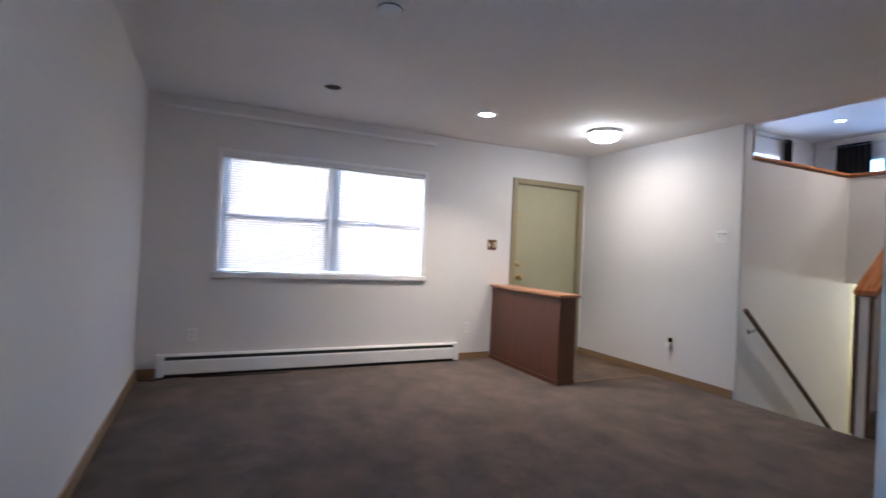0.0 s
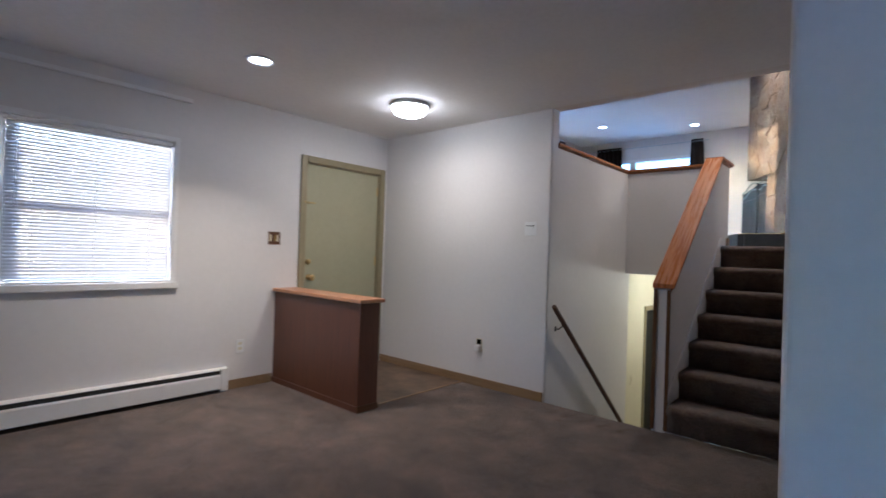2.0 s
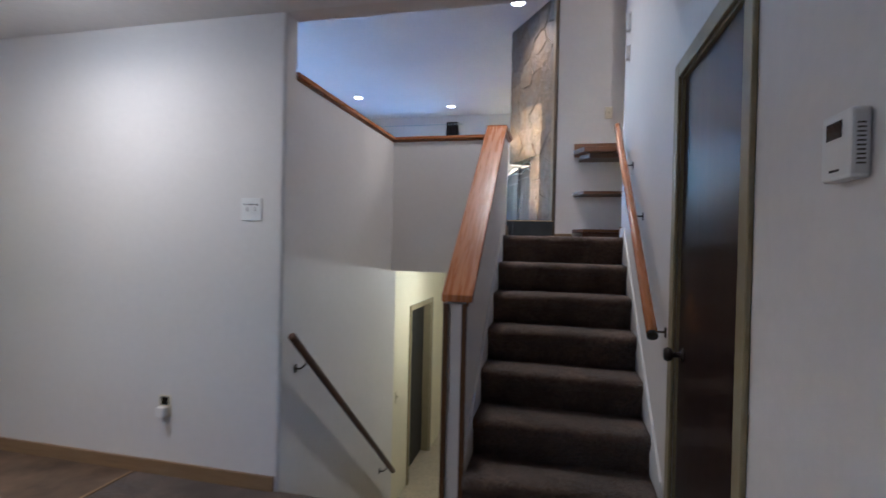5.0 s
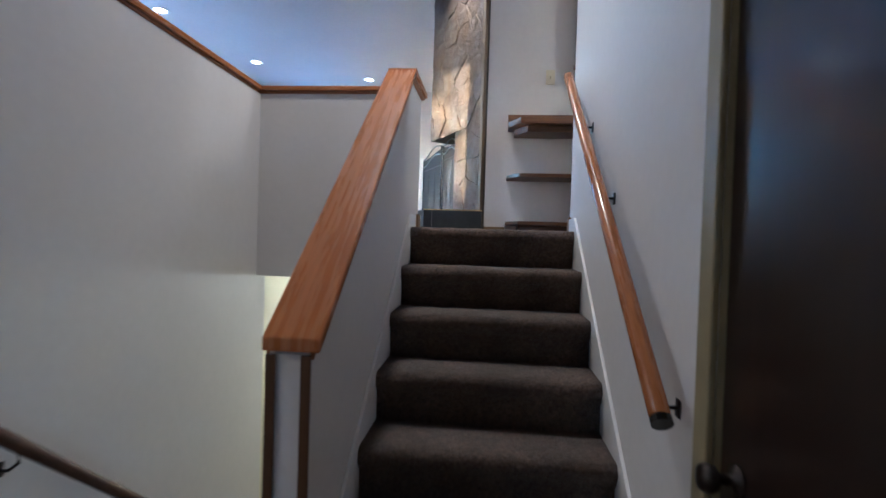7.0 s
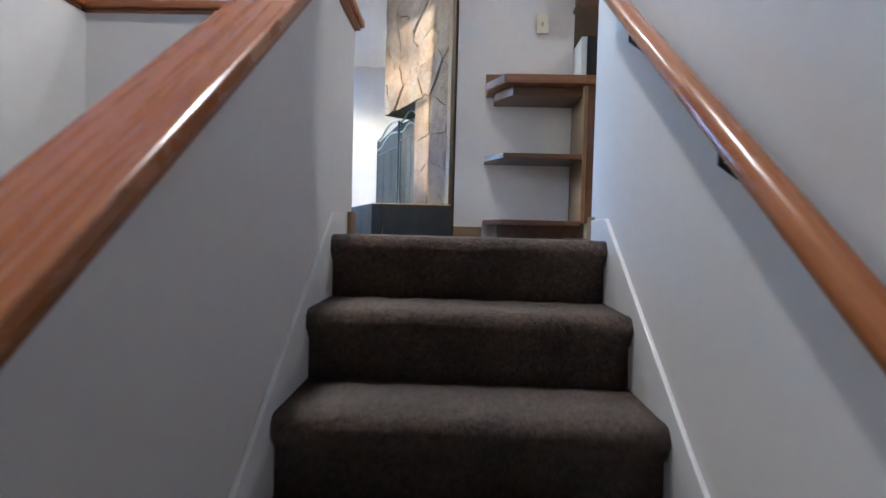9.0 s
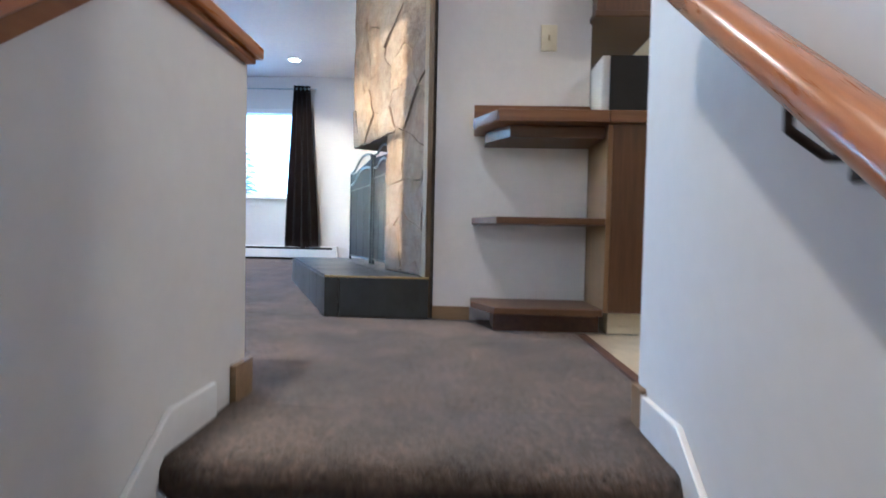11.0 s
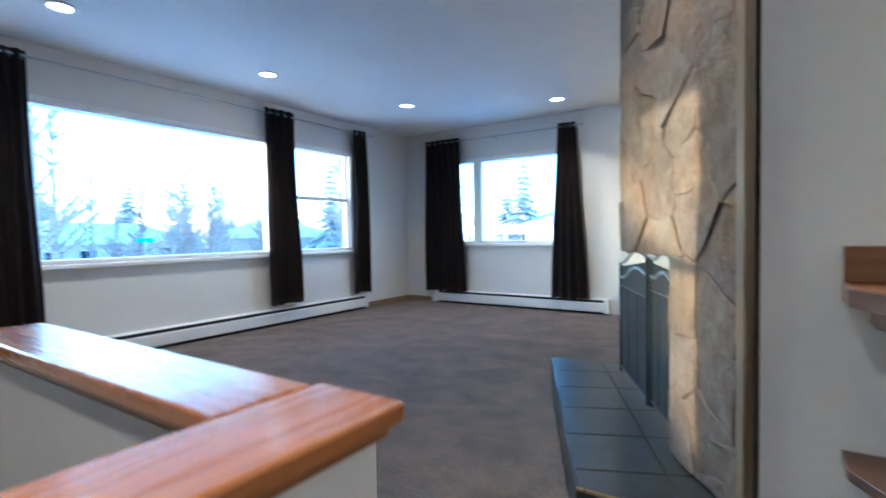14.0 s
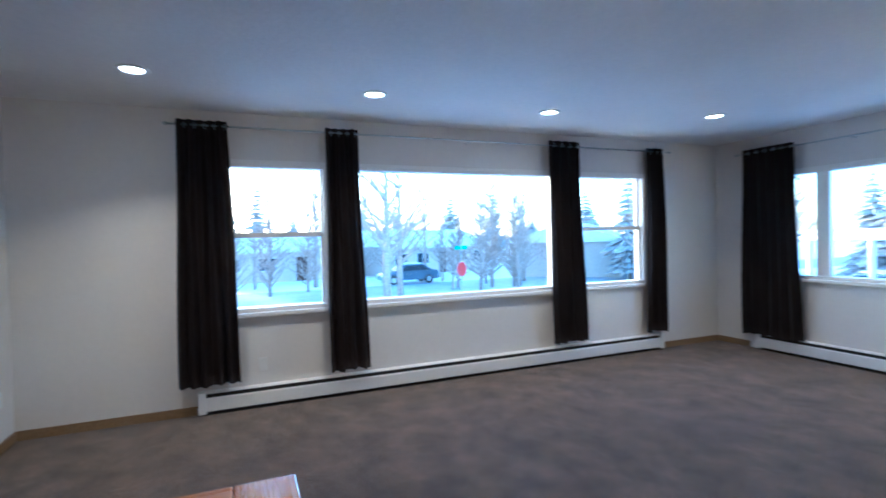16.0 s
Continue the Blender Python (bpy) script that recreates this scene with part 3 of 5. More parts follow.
# ---- front door ----
door = thing("door_front", (XW, d0, 0.0), "closed flat olive-green front door in an olive frame", "door", kind="structure")
dw = d1 - d0
part("leaf", one((-0.06, 0.012, 0.01), (-0.018, dw - 0.012, dt - 0.012), 0.003), OLIVE, door)
for a, b in (((-0.11, 0.0, 0.0), (0.0, 0.011, dt)), ((-0.11, dw - 0.011, 0.0), (0.0, dw, dt)), ((-0.11, 0.011, dt - 0.011), (0.0, dw - 0.011, dt))):
    part("jamb", one(a, b), OLIVE_TRIM, door)
for a, b in (((0.0005, -0.06, 0.0), (0.02, 0.003, dt + 0.06)), ((0.0005, dw - 0.003, 0.0), (0.02, dw + 0.06, dt + 0.06)), ((0.0005, 0.0035, dt - 0.003), (0.02, dw - 0.0035, dt + 0.06))):
    part("casing", one(a, b, 0.005), OLIVE_TRIM, door)
kb = lathe(bmesh.new(), [(0, 0), (0.03, 0), (0.03, 0.006), (0.013, 0.01), (0.012, 0.035), (0.026, 0.045), (0.03, 0.06), (0.024, 0.072), (0, 0.075)], 20)
bmesh.ops.rotate(kb, verts=kb.verts, cent=(0, 0, 0), matrix=Matrix.Rotation(math.pi / 2, 3, "Y"))
bmesh.ops.translate(kb, verts=kb.verts, vec=(-0.018, 0.075, 0.93))
part("knob", kb, BRASS, door, "round brass knob", True)
kb = lathe(bmesh.new(), [(0, 0), (0.027, 0), (0.027, 0.012), (0.02, 0.018), (0, 0.018)], 20)
bmesh.ops.rotate(kb, verts=kb.verts, cent=(0, 0, 0), matrix=Matrix.Rotation(math.pi / 2, 3, "Y"))
bmesh.ops.translate(kb, verts=kb.verts, vec=(-0.018, 0.06, 1.08))
part("deadbolt", kb, BRASS, door, "brass deadbolt", True)
part("chain_lock", boxes(((-0.018, 0.03, 1.64), (-0.008, 0.12, 1.652)), ((-0.018, -0.02, 1.638), (0.022, -0.005, 1.656)), bev=0.001), BRASS, door, "brass chain lock")
for z in (0.25, 1.05, 1.8):
    part("hinge", one((-0.019, dw - 0.03, z), (-0.012, dw - 0.012, z + 0.09), 0.002), BRASS, door)

# ---- closet door in the stair wall ----
door = thing("door_closet", (0.0, r0, 0.0), "closed glossy espresso-brown closet door in an olive frame", "door", kind="structure")
dw = r1 - r0
part("leaf", one((0.012, 0.006, 0.012), (0.047, dw - 0.006, dtc - 0.012), 0.002), ESPRESSO, door)
for a, b in (((-0.0, 0.0, 0.0), (0.11, 0.005, dtc)), ((0.0, dw - 0.005, 0.0), (0.11, dw, dtc)), ((0.0, 0.005, dtc - 0.011), (0.11, dw - 0.005, dtc))):
    part("jamb", one(a, b), OLIVE_TRIM, door)
for a, b in (((-0.016, -0.06, 0.0), (-0.0005, 0.003, dtc + 0.06)), ((-0.016, dw - 0.003, 0.0), (-0.0005, dw + 0.06, dtc + 0.06)), ((-0.016, 0.0035, dtc - 0.003), (-0.0005, dw - 0.0035, dtc + 0.06))):
    part("casing", one(a, b, 0.004), OLIVE_TRIM, door)
kb = lathe(bmesh.new(), [(0, 0), (0.028, 0), (0.028, 0.005), (0.011, 0.01), (0.01, 0.035), (0.024, 0.042), (0.028, 0.056), (0.022, 0.068), (0, 0.07)], 20)
bmesh.ops.rotate(kb, verts=kb.verts, cent=(0, 0, 0), matrix=Matrix.Rotation(-math.pi / 2, 3, "Y"))
bmesh.ops.translate(kb, verts=kb.verts, vec=(0.012, dw - 0.075, 0.875))
part("knob", kb, BRONZE, door, "dark bronze knob", True)
for z in (0.22, 1.0, 1.68):
    part("hinge", boxes(((0.002, 0.0, z), (0.0119, 0.03, z + 0.095)), ((-0.003, 0.001, z - 0.004), (0.004, 0.009, z + 0.1)), bev=0.001), BRASS, door)

# ---- basement door ----
door = thing("door_basement", (-2.03, 2.95, ZB), "dark doorway with an olive frame in the basement hall", "door", kind="structure")
# Near-black sheet in place of the unlit room behind the doorway.
part("leaf", one((-0.115, 0.02, 0.01), (-0.09, 0.88, 1.9), 0.003), GAP, door, "near-black sheet standing in for the unlit room beyond")
for a, b in (((0.0005, -0.05, 0), (0.018, 0.0, 1.98)), ((0.0005, 0.9, 0), (0.018, 0.95, 1.98)), ((0.0005, 0.0005, 1.92), (0.018, 0.8995, 1.98))):
    part("casing", one(a, b, 0.004), OLIVE_TRIM, door)
for a, b in (((-0.12, 0.001, 0), (0.0, 0.012, 1.919)), ((-0.12, 0.888, 0), (0.0, 0.899, 1.919))):
    part("jamb", one(a, b), OLIVE_TRIM, door)

# ---- lower window with blinds ----
win = thing("window_1", (XW, 0.0, 0.0), "white double window with closed slatted blinds", "window", kind="structure")
ym = (WIN[0] + WIN[1]) / 2
for a, b in (((-0.13, w0, wb), (-0.0005, w0 + 0.02, wt)), ((-0.13, w1 - 0.02, wb), (-0.0005, w1, wt)), ((-0.13, w0 + 0.0205, wt - 0.02), (-0.0005, w1 - 0.0205, wt)),
             ((-0.13, w0 + 0.0205, wb), (-0.0005, w1 - 0.0205, wb + 0.02)), ((-0.12, ym - 0.025, wb + 0.0205), (-0.055, ym + 0.025, wt - 0.0205))):
    part("frame", one(a, b, 0.002), WHITE, win)
for a, b in (((0.0005, WIN[0] + 0.008, wb + 0.006), (0.008, WIN[0] + 0.04, WIN[3])), ((0.0005, WIN[1] - 0.04, wb + 0.006), (0.008, WIN[1] - 0.008, WIN[3])),
             ((0.0005, WIN[0] + 0.0405, wt - 0.012), (0.008, WIN[1] - 0.0405, WIN[3]))):
    part("casing", one(a, b, 0.003), WHITE, win)
part("sill", one((0.0005, WIN[0] - 0.005, WIN[2] + 0.005), (0.035, WIN[1] + 0.005, wb + 0.005), 0.006), WHITE, win, "white window sill")
for y0, y1 in ((w0 + 0.021, ym - 0.036), (ym + 0.036, w1 - 0.021)):
    zm = (wb + wt) / 2 - 0.02
    for a, b in (((-0.11, y0, zm - 0.02), (-0.07, y1, zm + 0.02)), ((-0.11, y0, wb + 0.021), (-0.07, y0 + 0.03, zm - 0.021)), ((-0.11, y1 - 0.03, wb + 0.021), (-0.07, y1, zm - 0.021)),
                 ((-0.11, y0, zm + 0.021), (-0.07, y0 + 0.03, wt - 0.021)), ((-0.11, y1 - 0.03, zm + 0.021), (-0.07, y1, wt - 0.021))):
        part("sash", one(a, b, 0.002), WHITE, win)
    g = part("pane", one((-0.092, y0 + 0.005, wb + 0.025), (-0.088, y1 - 0.005, wt - 0.025)), GLASS, win)
    g.visible_shadow = False
SW = 0.0262


def slat_mesh(length):
    bm = bmesh.new()
    rows = []
    for k in range(5):
        u = (k / 4 - 0.5) * SW
        rows.append([bm.verts.new((u, y, 0.0022 * math.cos(math.pi * (k / 4 - 0.5)))) for y in (0, length)])
    for a, b in zip(rows, rows[1:]):
        bm.faces.new((a[0], b[0], b[1], a[1]))
    return mesh_of("slat", bm, BLINDS, True)


for y0, y1, tilt in ((w0 + 0.022, ym - 0.012, 66), (ym + 0.012, w1 - 0.022, 65)):
    bl = thing("window_blind", (XW - 0.03, y0, wt), "closed white slatted blind hanging in the window", "blind", "blinds of the lower window")
    length = y1 - y0
    part("headrail", one((-0.014, 0, -0.05), (0.014, length, -0.021), 0.002), METALWHITE, bl)
    part("bottom_rail", one((-0.012, 0.002, wb + 0.024 - wt), (0.012, length - 0.002, wb + 0.036 - wt), 0.002), METALWHITE, bl)
    me = slat_mesh(length - 0.008)
    n = 45
    for i in range(n):
        s = new("slat", me)
        s.parent = bl
        s.matrix_basis = pose(0.0, 0.004, -0.06 - i * ((wt - wb - 0.11) / (n - 1)), 0, tilt + 0.3 * math.sin(i * 1.7), 0)
    for f in (0.15, 0.5, 0.85):
        part("cord", tube(bmesh.new(), [(0.013, length * f, -0.05), (0.013, length * f, wb + 0.03 - wt)], 0.0012, 5), METALWHITE, bl)
    part("wand", tube(bmesh.new(), [(0.018, 0.06, -0.05), (0.02, 0.06, -0.6)], 0.004, 6), PLASTIC, bl)

# old curtain track
tr = thing("curtain_track", (XW, -4.62, 2.31), "white curtain track above the lower window", "curtain track")
part("rail", one((0.03, 0, 0.0), (0.055, 2.54, 0.03), 0.004), WHITE, tr)
for y in (0.05, 0.9, 1.7, 2.48):
    part("bracket", one((0.0005, y, 0.004), (0.0295, y + 0.03, 0.026), 0.002), WHITE, tr)

# ---- baseboard heaters ----
def heater(at, length, turn, h, label):
    """Front faces local +x, length along local y, back on local x = 0."""
    t = thing("baseboard_heater", at, label, "heater", "baseboard heaters", turn)
    part("back_plate", one((0.0005, 0.02, 0.02), (0.008, length - 0.02, h), 0.001), METALWHITE, t)
    part("front_panel", prism(bmesh.new(), [(0.062, 0.03, 0.03), (0.069, 0.03, 0.035), (0.069, 0.03, h - 0.058), (0.064, 0.03, h - 0.044), (0.061, 0.03, h - 0.045), (0.065, 0.03, h - 0.06), (0.062, 0.03, 0.034)],
                              (0, length - 0.06, 0)), METALWHITE, t)
    part("top_hood", prism(bmesh.new(), [(0.0085, 0.03, h - 0.006), (0.0085, 0.03, h), (0.04, 0.03, h), (0.058, 0.03, h - 0.012), (0.055, 0.03, h - 0.016), (0.039, 0.03, h - 0.005)], (0, length - 0.06, 0)), METALWHITE, t)
    # Two near-black strips paint the shade under the hood and at the floor.
    part("slot_shade", one((0.044, 0.03, h - 0.05), (0.054, length - 0.03, h - 0.0165)), GAP, t, "near-black strip painting the shade in the slot")
    part("toe_shade", one((0.03, 0.02, 0.001), (0.058, length - 0.02, 0.0295)), GAP, t, "near-black strip painting the shade under the front panel")
    part("fins", one((0.012, 0.03, 0.05), (0.05, length - 0.03, h - 0.07)), GAP, t, "dark fins inside")
    for y0 in (0.0, length - 0.06):
        part("end_cap", one((0.0005, y0, 0.012), (0.072, y0 + 0.06, h + 0.002), 0.004), METALWHITE, t)
    n = max(1, int(length / 1.3))
    for i in range(1, n):
        part("joint", one((0.0695, length * i / n - 0.03, 0.032), (0.0705, length * i / n + 0.03, h - 0.058)), METALWHITE, t)
    return t


heater((XW, -4.6, 0.0), 2.87, 0, 0.196, "white enamel baseboard heater under the blinds")

cable = thing("loose_cable", (XW + 0.1, -4.62, 0.0), "thin black cable lying on the carpet by the heater", "cable")
part("lead", tube(bmesh.new(), [(-0.02, -0.1, 0.006), (0.03, 0.0, 0.006), (0.02, 0.12, 0.02), (0.0, 0.22, 0.03), (0.02, 0.3, 0.012), (0.01, 0.6, 0.006), (0.03, 1.1, 0.006)], 0.005, 6), BLACK, cable, "", True)

# ---- small fixtures of the lower room ----
def plate(name, at, w, h, normal, material, label, category, group=""):
    """A wall plate centred at the place; normal: +x, -x or -y."""
    turn = {"+x": 0, "-x": 180, "-y": -90}[normal]
    t = thing(name, at, label, category, group, turn)
    part("plate", one((0.0005, -w / 2, -h / 2), (0.006, w / 2, h / 2), 0.002), material, t)
    return t


sw = plate("light_switch", (-2.01, 0.0, 1.44), 0.117, 0.117, "-y", PLASTIC, "white double light switch with small lettering bars", "switch")
for y in (-0.024, 0.024):
    part("toggle", one((0.006, y - 0.005, -0.012), (0.016, y + 0.005, 0.012), 0.002), PLASTIC, sw)
part("writing", boxes(*[((0.0062, -0.04 + 0.017 * i, 0.02), (0.0066, -0.029 + 0.017 * i, 0.028)) for i in range(5)]), GAP, sw, "tiny illegible lettering")
ol = plate("wall_outlet", (-2.515, 0.0, 0.375), 0.07, 0.115, "-y", IVORY, "outlet with a plugged-in adapter on the white wall", "outlet")
part("socket", one((0.006, -0.024, 0.005), (0.008, 0.024, 0.05), 0.001), BLACK, ol, "dark socket")
part("adapter", one((0.006, -0.026, -0.05), (0.045, 0.026, 0.0), 0.004), PLASTIC, ol, "white plug-in adapter")
for y, z in ((-4.339, 0.361), (-1.608, 0.352)):
    ol = plate("wall_outlet", (XW, y, z), 0.07, 0.115, "+x", PLASTIC, "white wall outlet near the heater", "outlet", "white outlets")
    for s in (-0.03, 0.012):
        part("socket", one((0.006, -0.016, s), (0.007, 0.016, s + 0.022), 0.0005), IVORY, ol)
bs = plate("light_switch", (-2.03, 2.5, -0.28), 0.07, 0.115, "+x", IVORY, "ivory light switch on the cream basement wall", "switch")
part("toggle", one((0.006, -0.005, -0.012), (0.015, 0.005, 0.012), 0.002), IVORY, bs)
pn = plate("intercom_panel", (XW, -1.326, 1.29), 0.115, 0.115, "+x", BROWN_Z, "small brown wood-grain wall panel beside the front door", "wall panel")
for y in (-0.045, 0.0, 0.022):
    part("switch", one((0.006, y, -0.03), (0.011, y + 0.016, 0.03), 0.001), IVORY if y else BRASS, pn)
th = thing("thermostat", (0.0, -1.305, 1.455), "white thermostat with a dark display on the wall", "thermostat", turn=180)
part("body", one((0.0005, -0.045, -0.056), (0.03, 0.045, 0.056), 0.006), PLASTIC, th)
part("display", one((0.0302, -0.026, 0.012), (0.0312, 0.02, 0.04), 0.0005), BLACK, th, "dark display")
part("button", one((0.0302, -0.015, -0.042), (0.0312, 0.015, -0.038), 0.0005), GAP, th)
part("vent", boxes(*[((0.010, 0.0452, -0.035 + 0.007 * i), (0.022, 0.0458, -0.0325 + 0.007 * i)) for i in range(10)]), GAP, th, "side vent slots")
ch = thing("door_chime", (0.0, -1.09, 2.12), "old beige door chime box with dark slots in its end", "door chime", turn=180)
part("cover", one((0.0005, -0.065, -0.155), (0.085, 0.065, 0.155), 0.008), CHIME, ch)
for z in (-0.095, -0.06, 0.0, 0.035):
    for k in range(3):
        part("slot", one((0.022 + 0.018 * k, 0.0652, z), (0.032 + 0.018 * k, 0.0662, z + 0.028)), GAP, ch)


def can_light(at, lit, label, energy=14.0, colour=(1.0, 0.68, 0.39)):
    t = thing("recessed_light", at, label, "ceiling light", "recessed ceiling lights")
    part("trim_ring", lathe(bmesh.new(), [(0.066, -0.001), (0.098, -0.0015), (0.1, -0.006), (0.09, -0.011), (0.07, -0.009), (0.066, -0.001)], 28), PLASTIC, t, smooth=True)
    # Unlit fixtures have no recess: a flat near-black disc paints its shade.
    part("lens", lathe(bmesh.new(), [(0.0, -0.004), (0.0665, -0.003)], 28), CANGLOW if lit else GAP, t, "glowing lens" if lit else "flat near-black disc painting the unlit opening")
    if lit:
        lamp("can_lamp", "AREA", look((at[0], at[1], at[2] - 0.02), (at[0], at[1], at[2] - 1)), energy, colour, 0.13).data.spread = radians(110)
    return t


can_light((-2.878, -2.03, ZC), True, "lit recessed ceiling lamp with a white ring", LOW_CAN)
can_light((-2.905, -3.41, ZC), False, "unlit recessed ceiling lamp")


def smoke_alarm(at):
    t = thing("smoke_alarm", at, "round off-white smoke alarm on the ceiling", "smoke alarm", "smoke alarms")
    part("base", lathe(bmesh.new(), [(0.0, -0.0005), (0.072, -0.0005), (0.072, -0.012), (0.0, -0.012)], 28), PLASTIC, t)
    part("cover", lathe(bmesh.new(), [(0.064, -0.0122), (0.06, -0.03), (0.045, -0.042), (0.0, -0.045)], 28), PLASTIC, t, smooth=True)
    part("grille", lathe(bmesh.new(), [(0.0655, -0.014), (0.0645, -0.02), (0.0625, -0.02), (0.0635, -0.014)], 28), GAP, t, "dark grille gap")


smoke_alarm((-1.47, -3.435, ZC))
smoke_alarm((-3.06, 1.07, ZC2))
dome = thing("flush_ceiling_light", (-2.745, -0.77, ZC), "lit round frosted flush ceiling light", "ceiling light")
part("pan", lathe(bmesh.new(), [(0.0, -0.0005), (0.16, -0.0005), (0.165, -0.012), (0.165, -0.028), (0.15, -0.034), (0.0, -0.034)], 36), PLASTIC, dome, smooth=False)
part("shade", lathe(bmesh.new(), [(0.15, -0.0345), (0.148, -0.055), (0.125, -0.082), (0.08, -0.1), (0.03, -0.107), (0.0, -0.108)], 36), BULB, dome, "glowing frosted glass", True)
part("finial", lathe(bmesh.new(), [(0.008, -0.1085), (0.011, -0.116), (0.0, -0.123)], 12), BRASS, dome, "", True)
lamp("dome_lamp", "AREA", look((-2.745, -0.77, ZC - 0.135), (-2.745, -0.77, 0)), DOME, (1.0, 0.69, 0.39), 0.28)
lamp("dome_glow", "POINT", pose(-2.745, -0.77, ZC - 0.24), DOME * 0.3, (1.0, 0.69, 0.39), 0.1)
lamp("basement_lamp", "POINT", pose(-1.25, 2.9, 0.955), BASEMENT, (1.0, 0.8, 0.5), 0.05)
fx = thing("basement_ceiling_light", (-1.25, 2.9, ZSLAB), "plain lit bulb on the basement hall ceiling", "ceiling light")
part("holder", lathe(bmesh.new(), [(0, -0.0005), (0.05, -0.0005), (0.05, -0.02), (0.02, -0.03), (0, -0.03)], 20), PLASTIC, fx)
part("bulb", lathe(bmesh.new(), [(0.014, -0.0305), (0.03, -0.06), (0.03, -0.08), (0.015, -0.1), (0, -0.104)], 16), BULB, fx, "glowing bulb", True)

# ---- upper windows ----
def frame_bars(parent, bars, material=WHITE):
    for a, b in bars:
        part("frame", one(a, b, 0.003), material, parent)


for i, (a, b) in enumerate(WINS):
    lab = "large fixed picture window with a white frame" if i == 1 else "white double-hung window with a middle rail"
    t = thing("window_%d" % (i + 2), (XW2, a, UB), lab, "window", kind="structure")
    w, h = b - a, UT - UB
    frame_bars(t, [((-0.14, 0, 0), (-0.0005, 0.03, h)), ((-0.14, w - 0.03, 0), (-0.0005, w, h)), ((-0.14, 0.0305, h - 0.03), (-0.0005, w - 0.0305, h)),
                   ((-0.14, 0.0305, 0), (-0.0005, w - 0.0305, 0.03))])
    for c, d in (((0.0005, -0.04, -0.005), (0.012, 0.012, h + 0.03)), ((0.0005, w - 0.012, -0.005), (0.012, w + 0.04, h + 0.03)), ((0.0005, 0.0125, h - 0.01), (0.012, w - 0.0125, h + 0.03))):
        part("casing", one(c, d, 0.003), WHITE, t)
    part("sill", one((0.0005, -0.06, -0.042), (0.05, w + 0.06, -0.006), 0.006), WHITE, t, "white window sill")
    if i != 1:
        zr = 2.839 - UB
        part("meeting_rail", one((-0.1, 0.031, zr - 0.022), (-0.04, w - 0.031, zr + 0.022), 0.004), WHITE, t)
        for c, d in (((-0.07, 0.031, 0.031), (-0.04, 0.06, zr - 0.023)), ((-0.07, w - 0.06, 0.031), (-0.04, w - 0.031, zr - 0.023)), ((-0.1, 0.031, zr + 0.023), (-0.07, 0.055, h - 0.031)), ((-0.1, w - 0.055, zr + 0.023), (-0.07, w - 0.031, h - 0.031))):
            part("sash", one(c, d, 0.003), WHITE, t)
    g = part("pane", one((-0.112, 0.031, 0.031), (-0.108, w - 0.031, h - 0.031)), GLASS, t)
    g.visible_shadow = False
t = thing("window_5", (EW[0], YE, EW[2]), "white sliding window in the end wall", "window", kind="structure")
w, h = EW[1] - EW[0], EW[3] - EW[2]
frame_bars(t, [((0, 0.0005, 0), (0.03, 0.14, h)), ((w - 0.03, 0.0005, 0), (w, 0.14, h)), ((0.0305, 0.0005, h - 0.03), (w - 0.0305, 0.14, h)), ((0.0305, 0.0005, 0), (w - 0.0305, 0.14, 0.03))])
xm = -3.91 - EW[0]
part("mullion", one((xm - 0.05, 0.03, 0.031), (xm + 0.05, 0.09, h - 0.031), 0.004), WHITE, t)
for c, d in (((0.031, 0.045, 0.031), (0.06, 0.085, h - 0.031)), ((xm - 0.09, 0.045, 0.031), (xm - 0.051, 0.085, h - 0.031))):
    part("sash", one(c, d, 0.003), WHITE, t)
for c, d in (((-0.04, -0.012, -0.005), (0.012, -0.0005, h + 0.03)), ((w - 0.012, -0.012, -0.005), (w + 0.04, -0.0005, h + 0.03)), ((0.0125, -0.012, h - 0.01), (w - 0.0125, -0.0005, h + 0.03))):
    part("casing", one(c, d, 0.003), WHITE, t)
part("sill", one((-0.06, -0.05, -0.042), (w + 0.06, -0.0005, -0.006), 0.006), WHITE, t, "white window sill")
g = part("pane", one((0.031, 0.108, 0.031), (w - 0.031, 0.112, h - 0.031)), GLASS, t)
g.visible_shadow = False

heater((XW2, 1.338, ZU), 5.08, 0, 0.19, "long white enamel baseboard heater under the picture windows")
heater((-4.62, YE, ZU), 2.544, -90, 0.19, "white enamel baseboard heater under the end window")


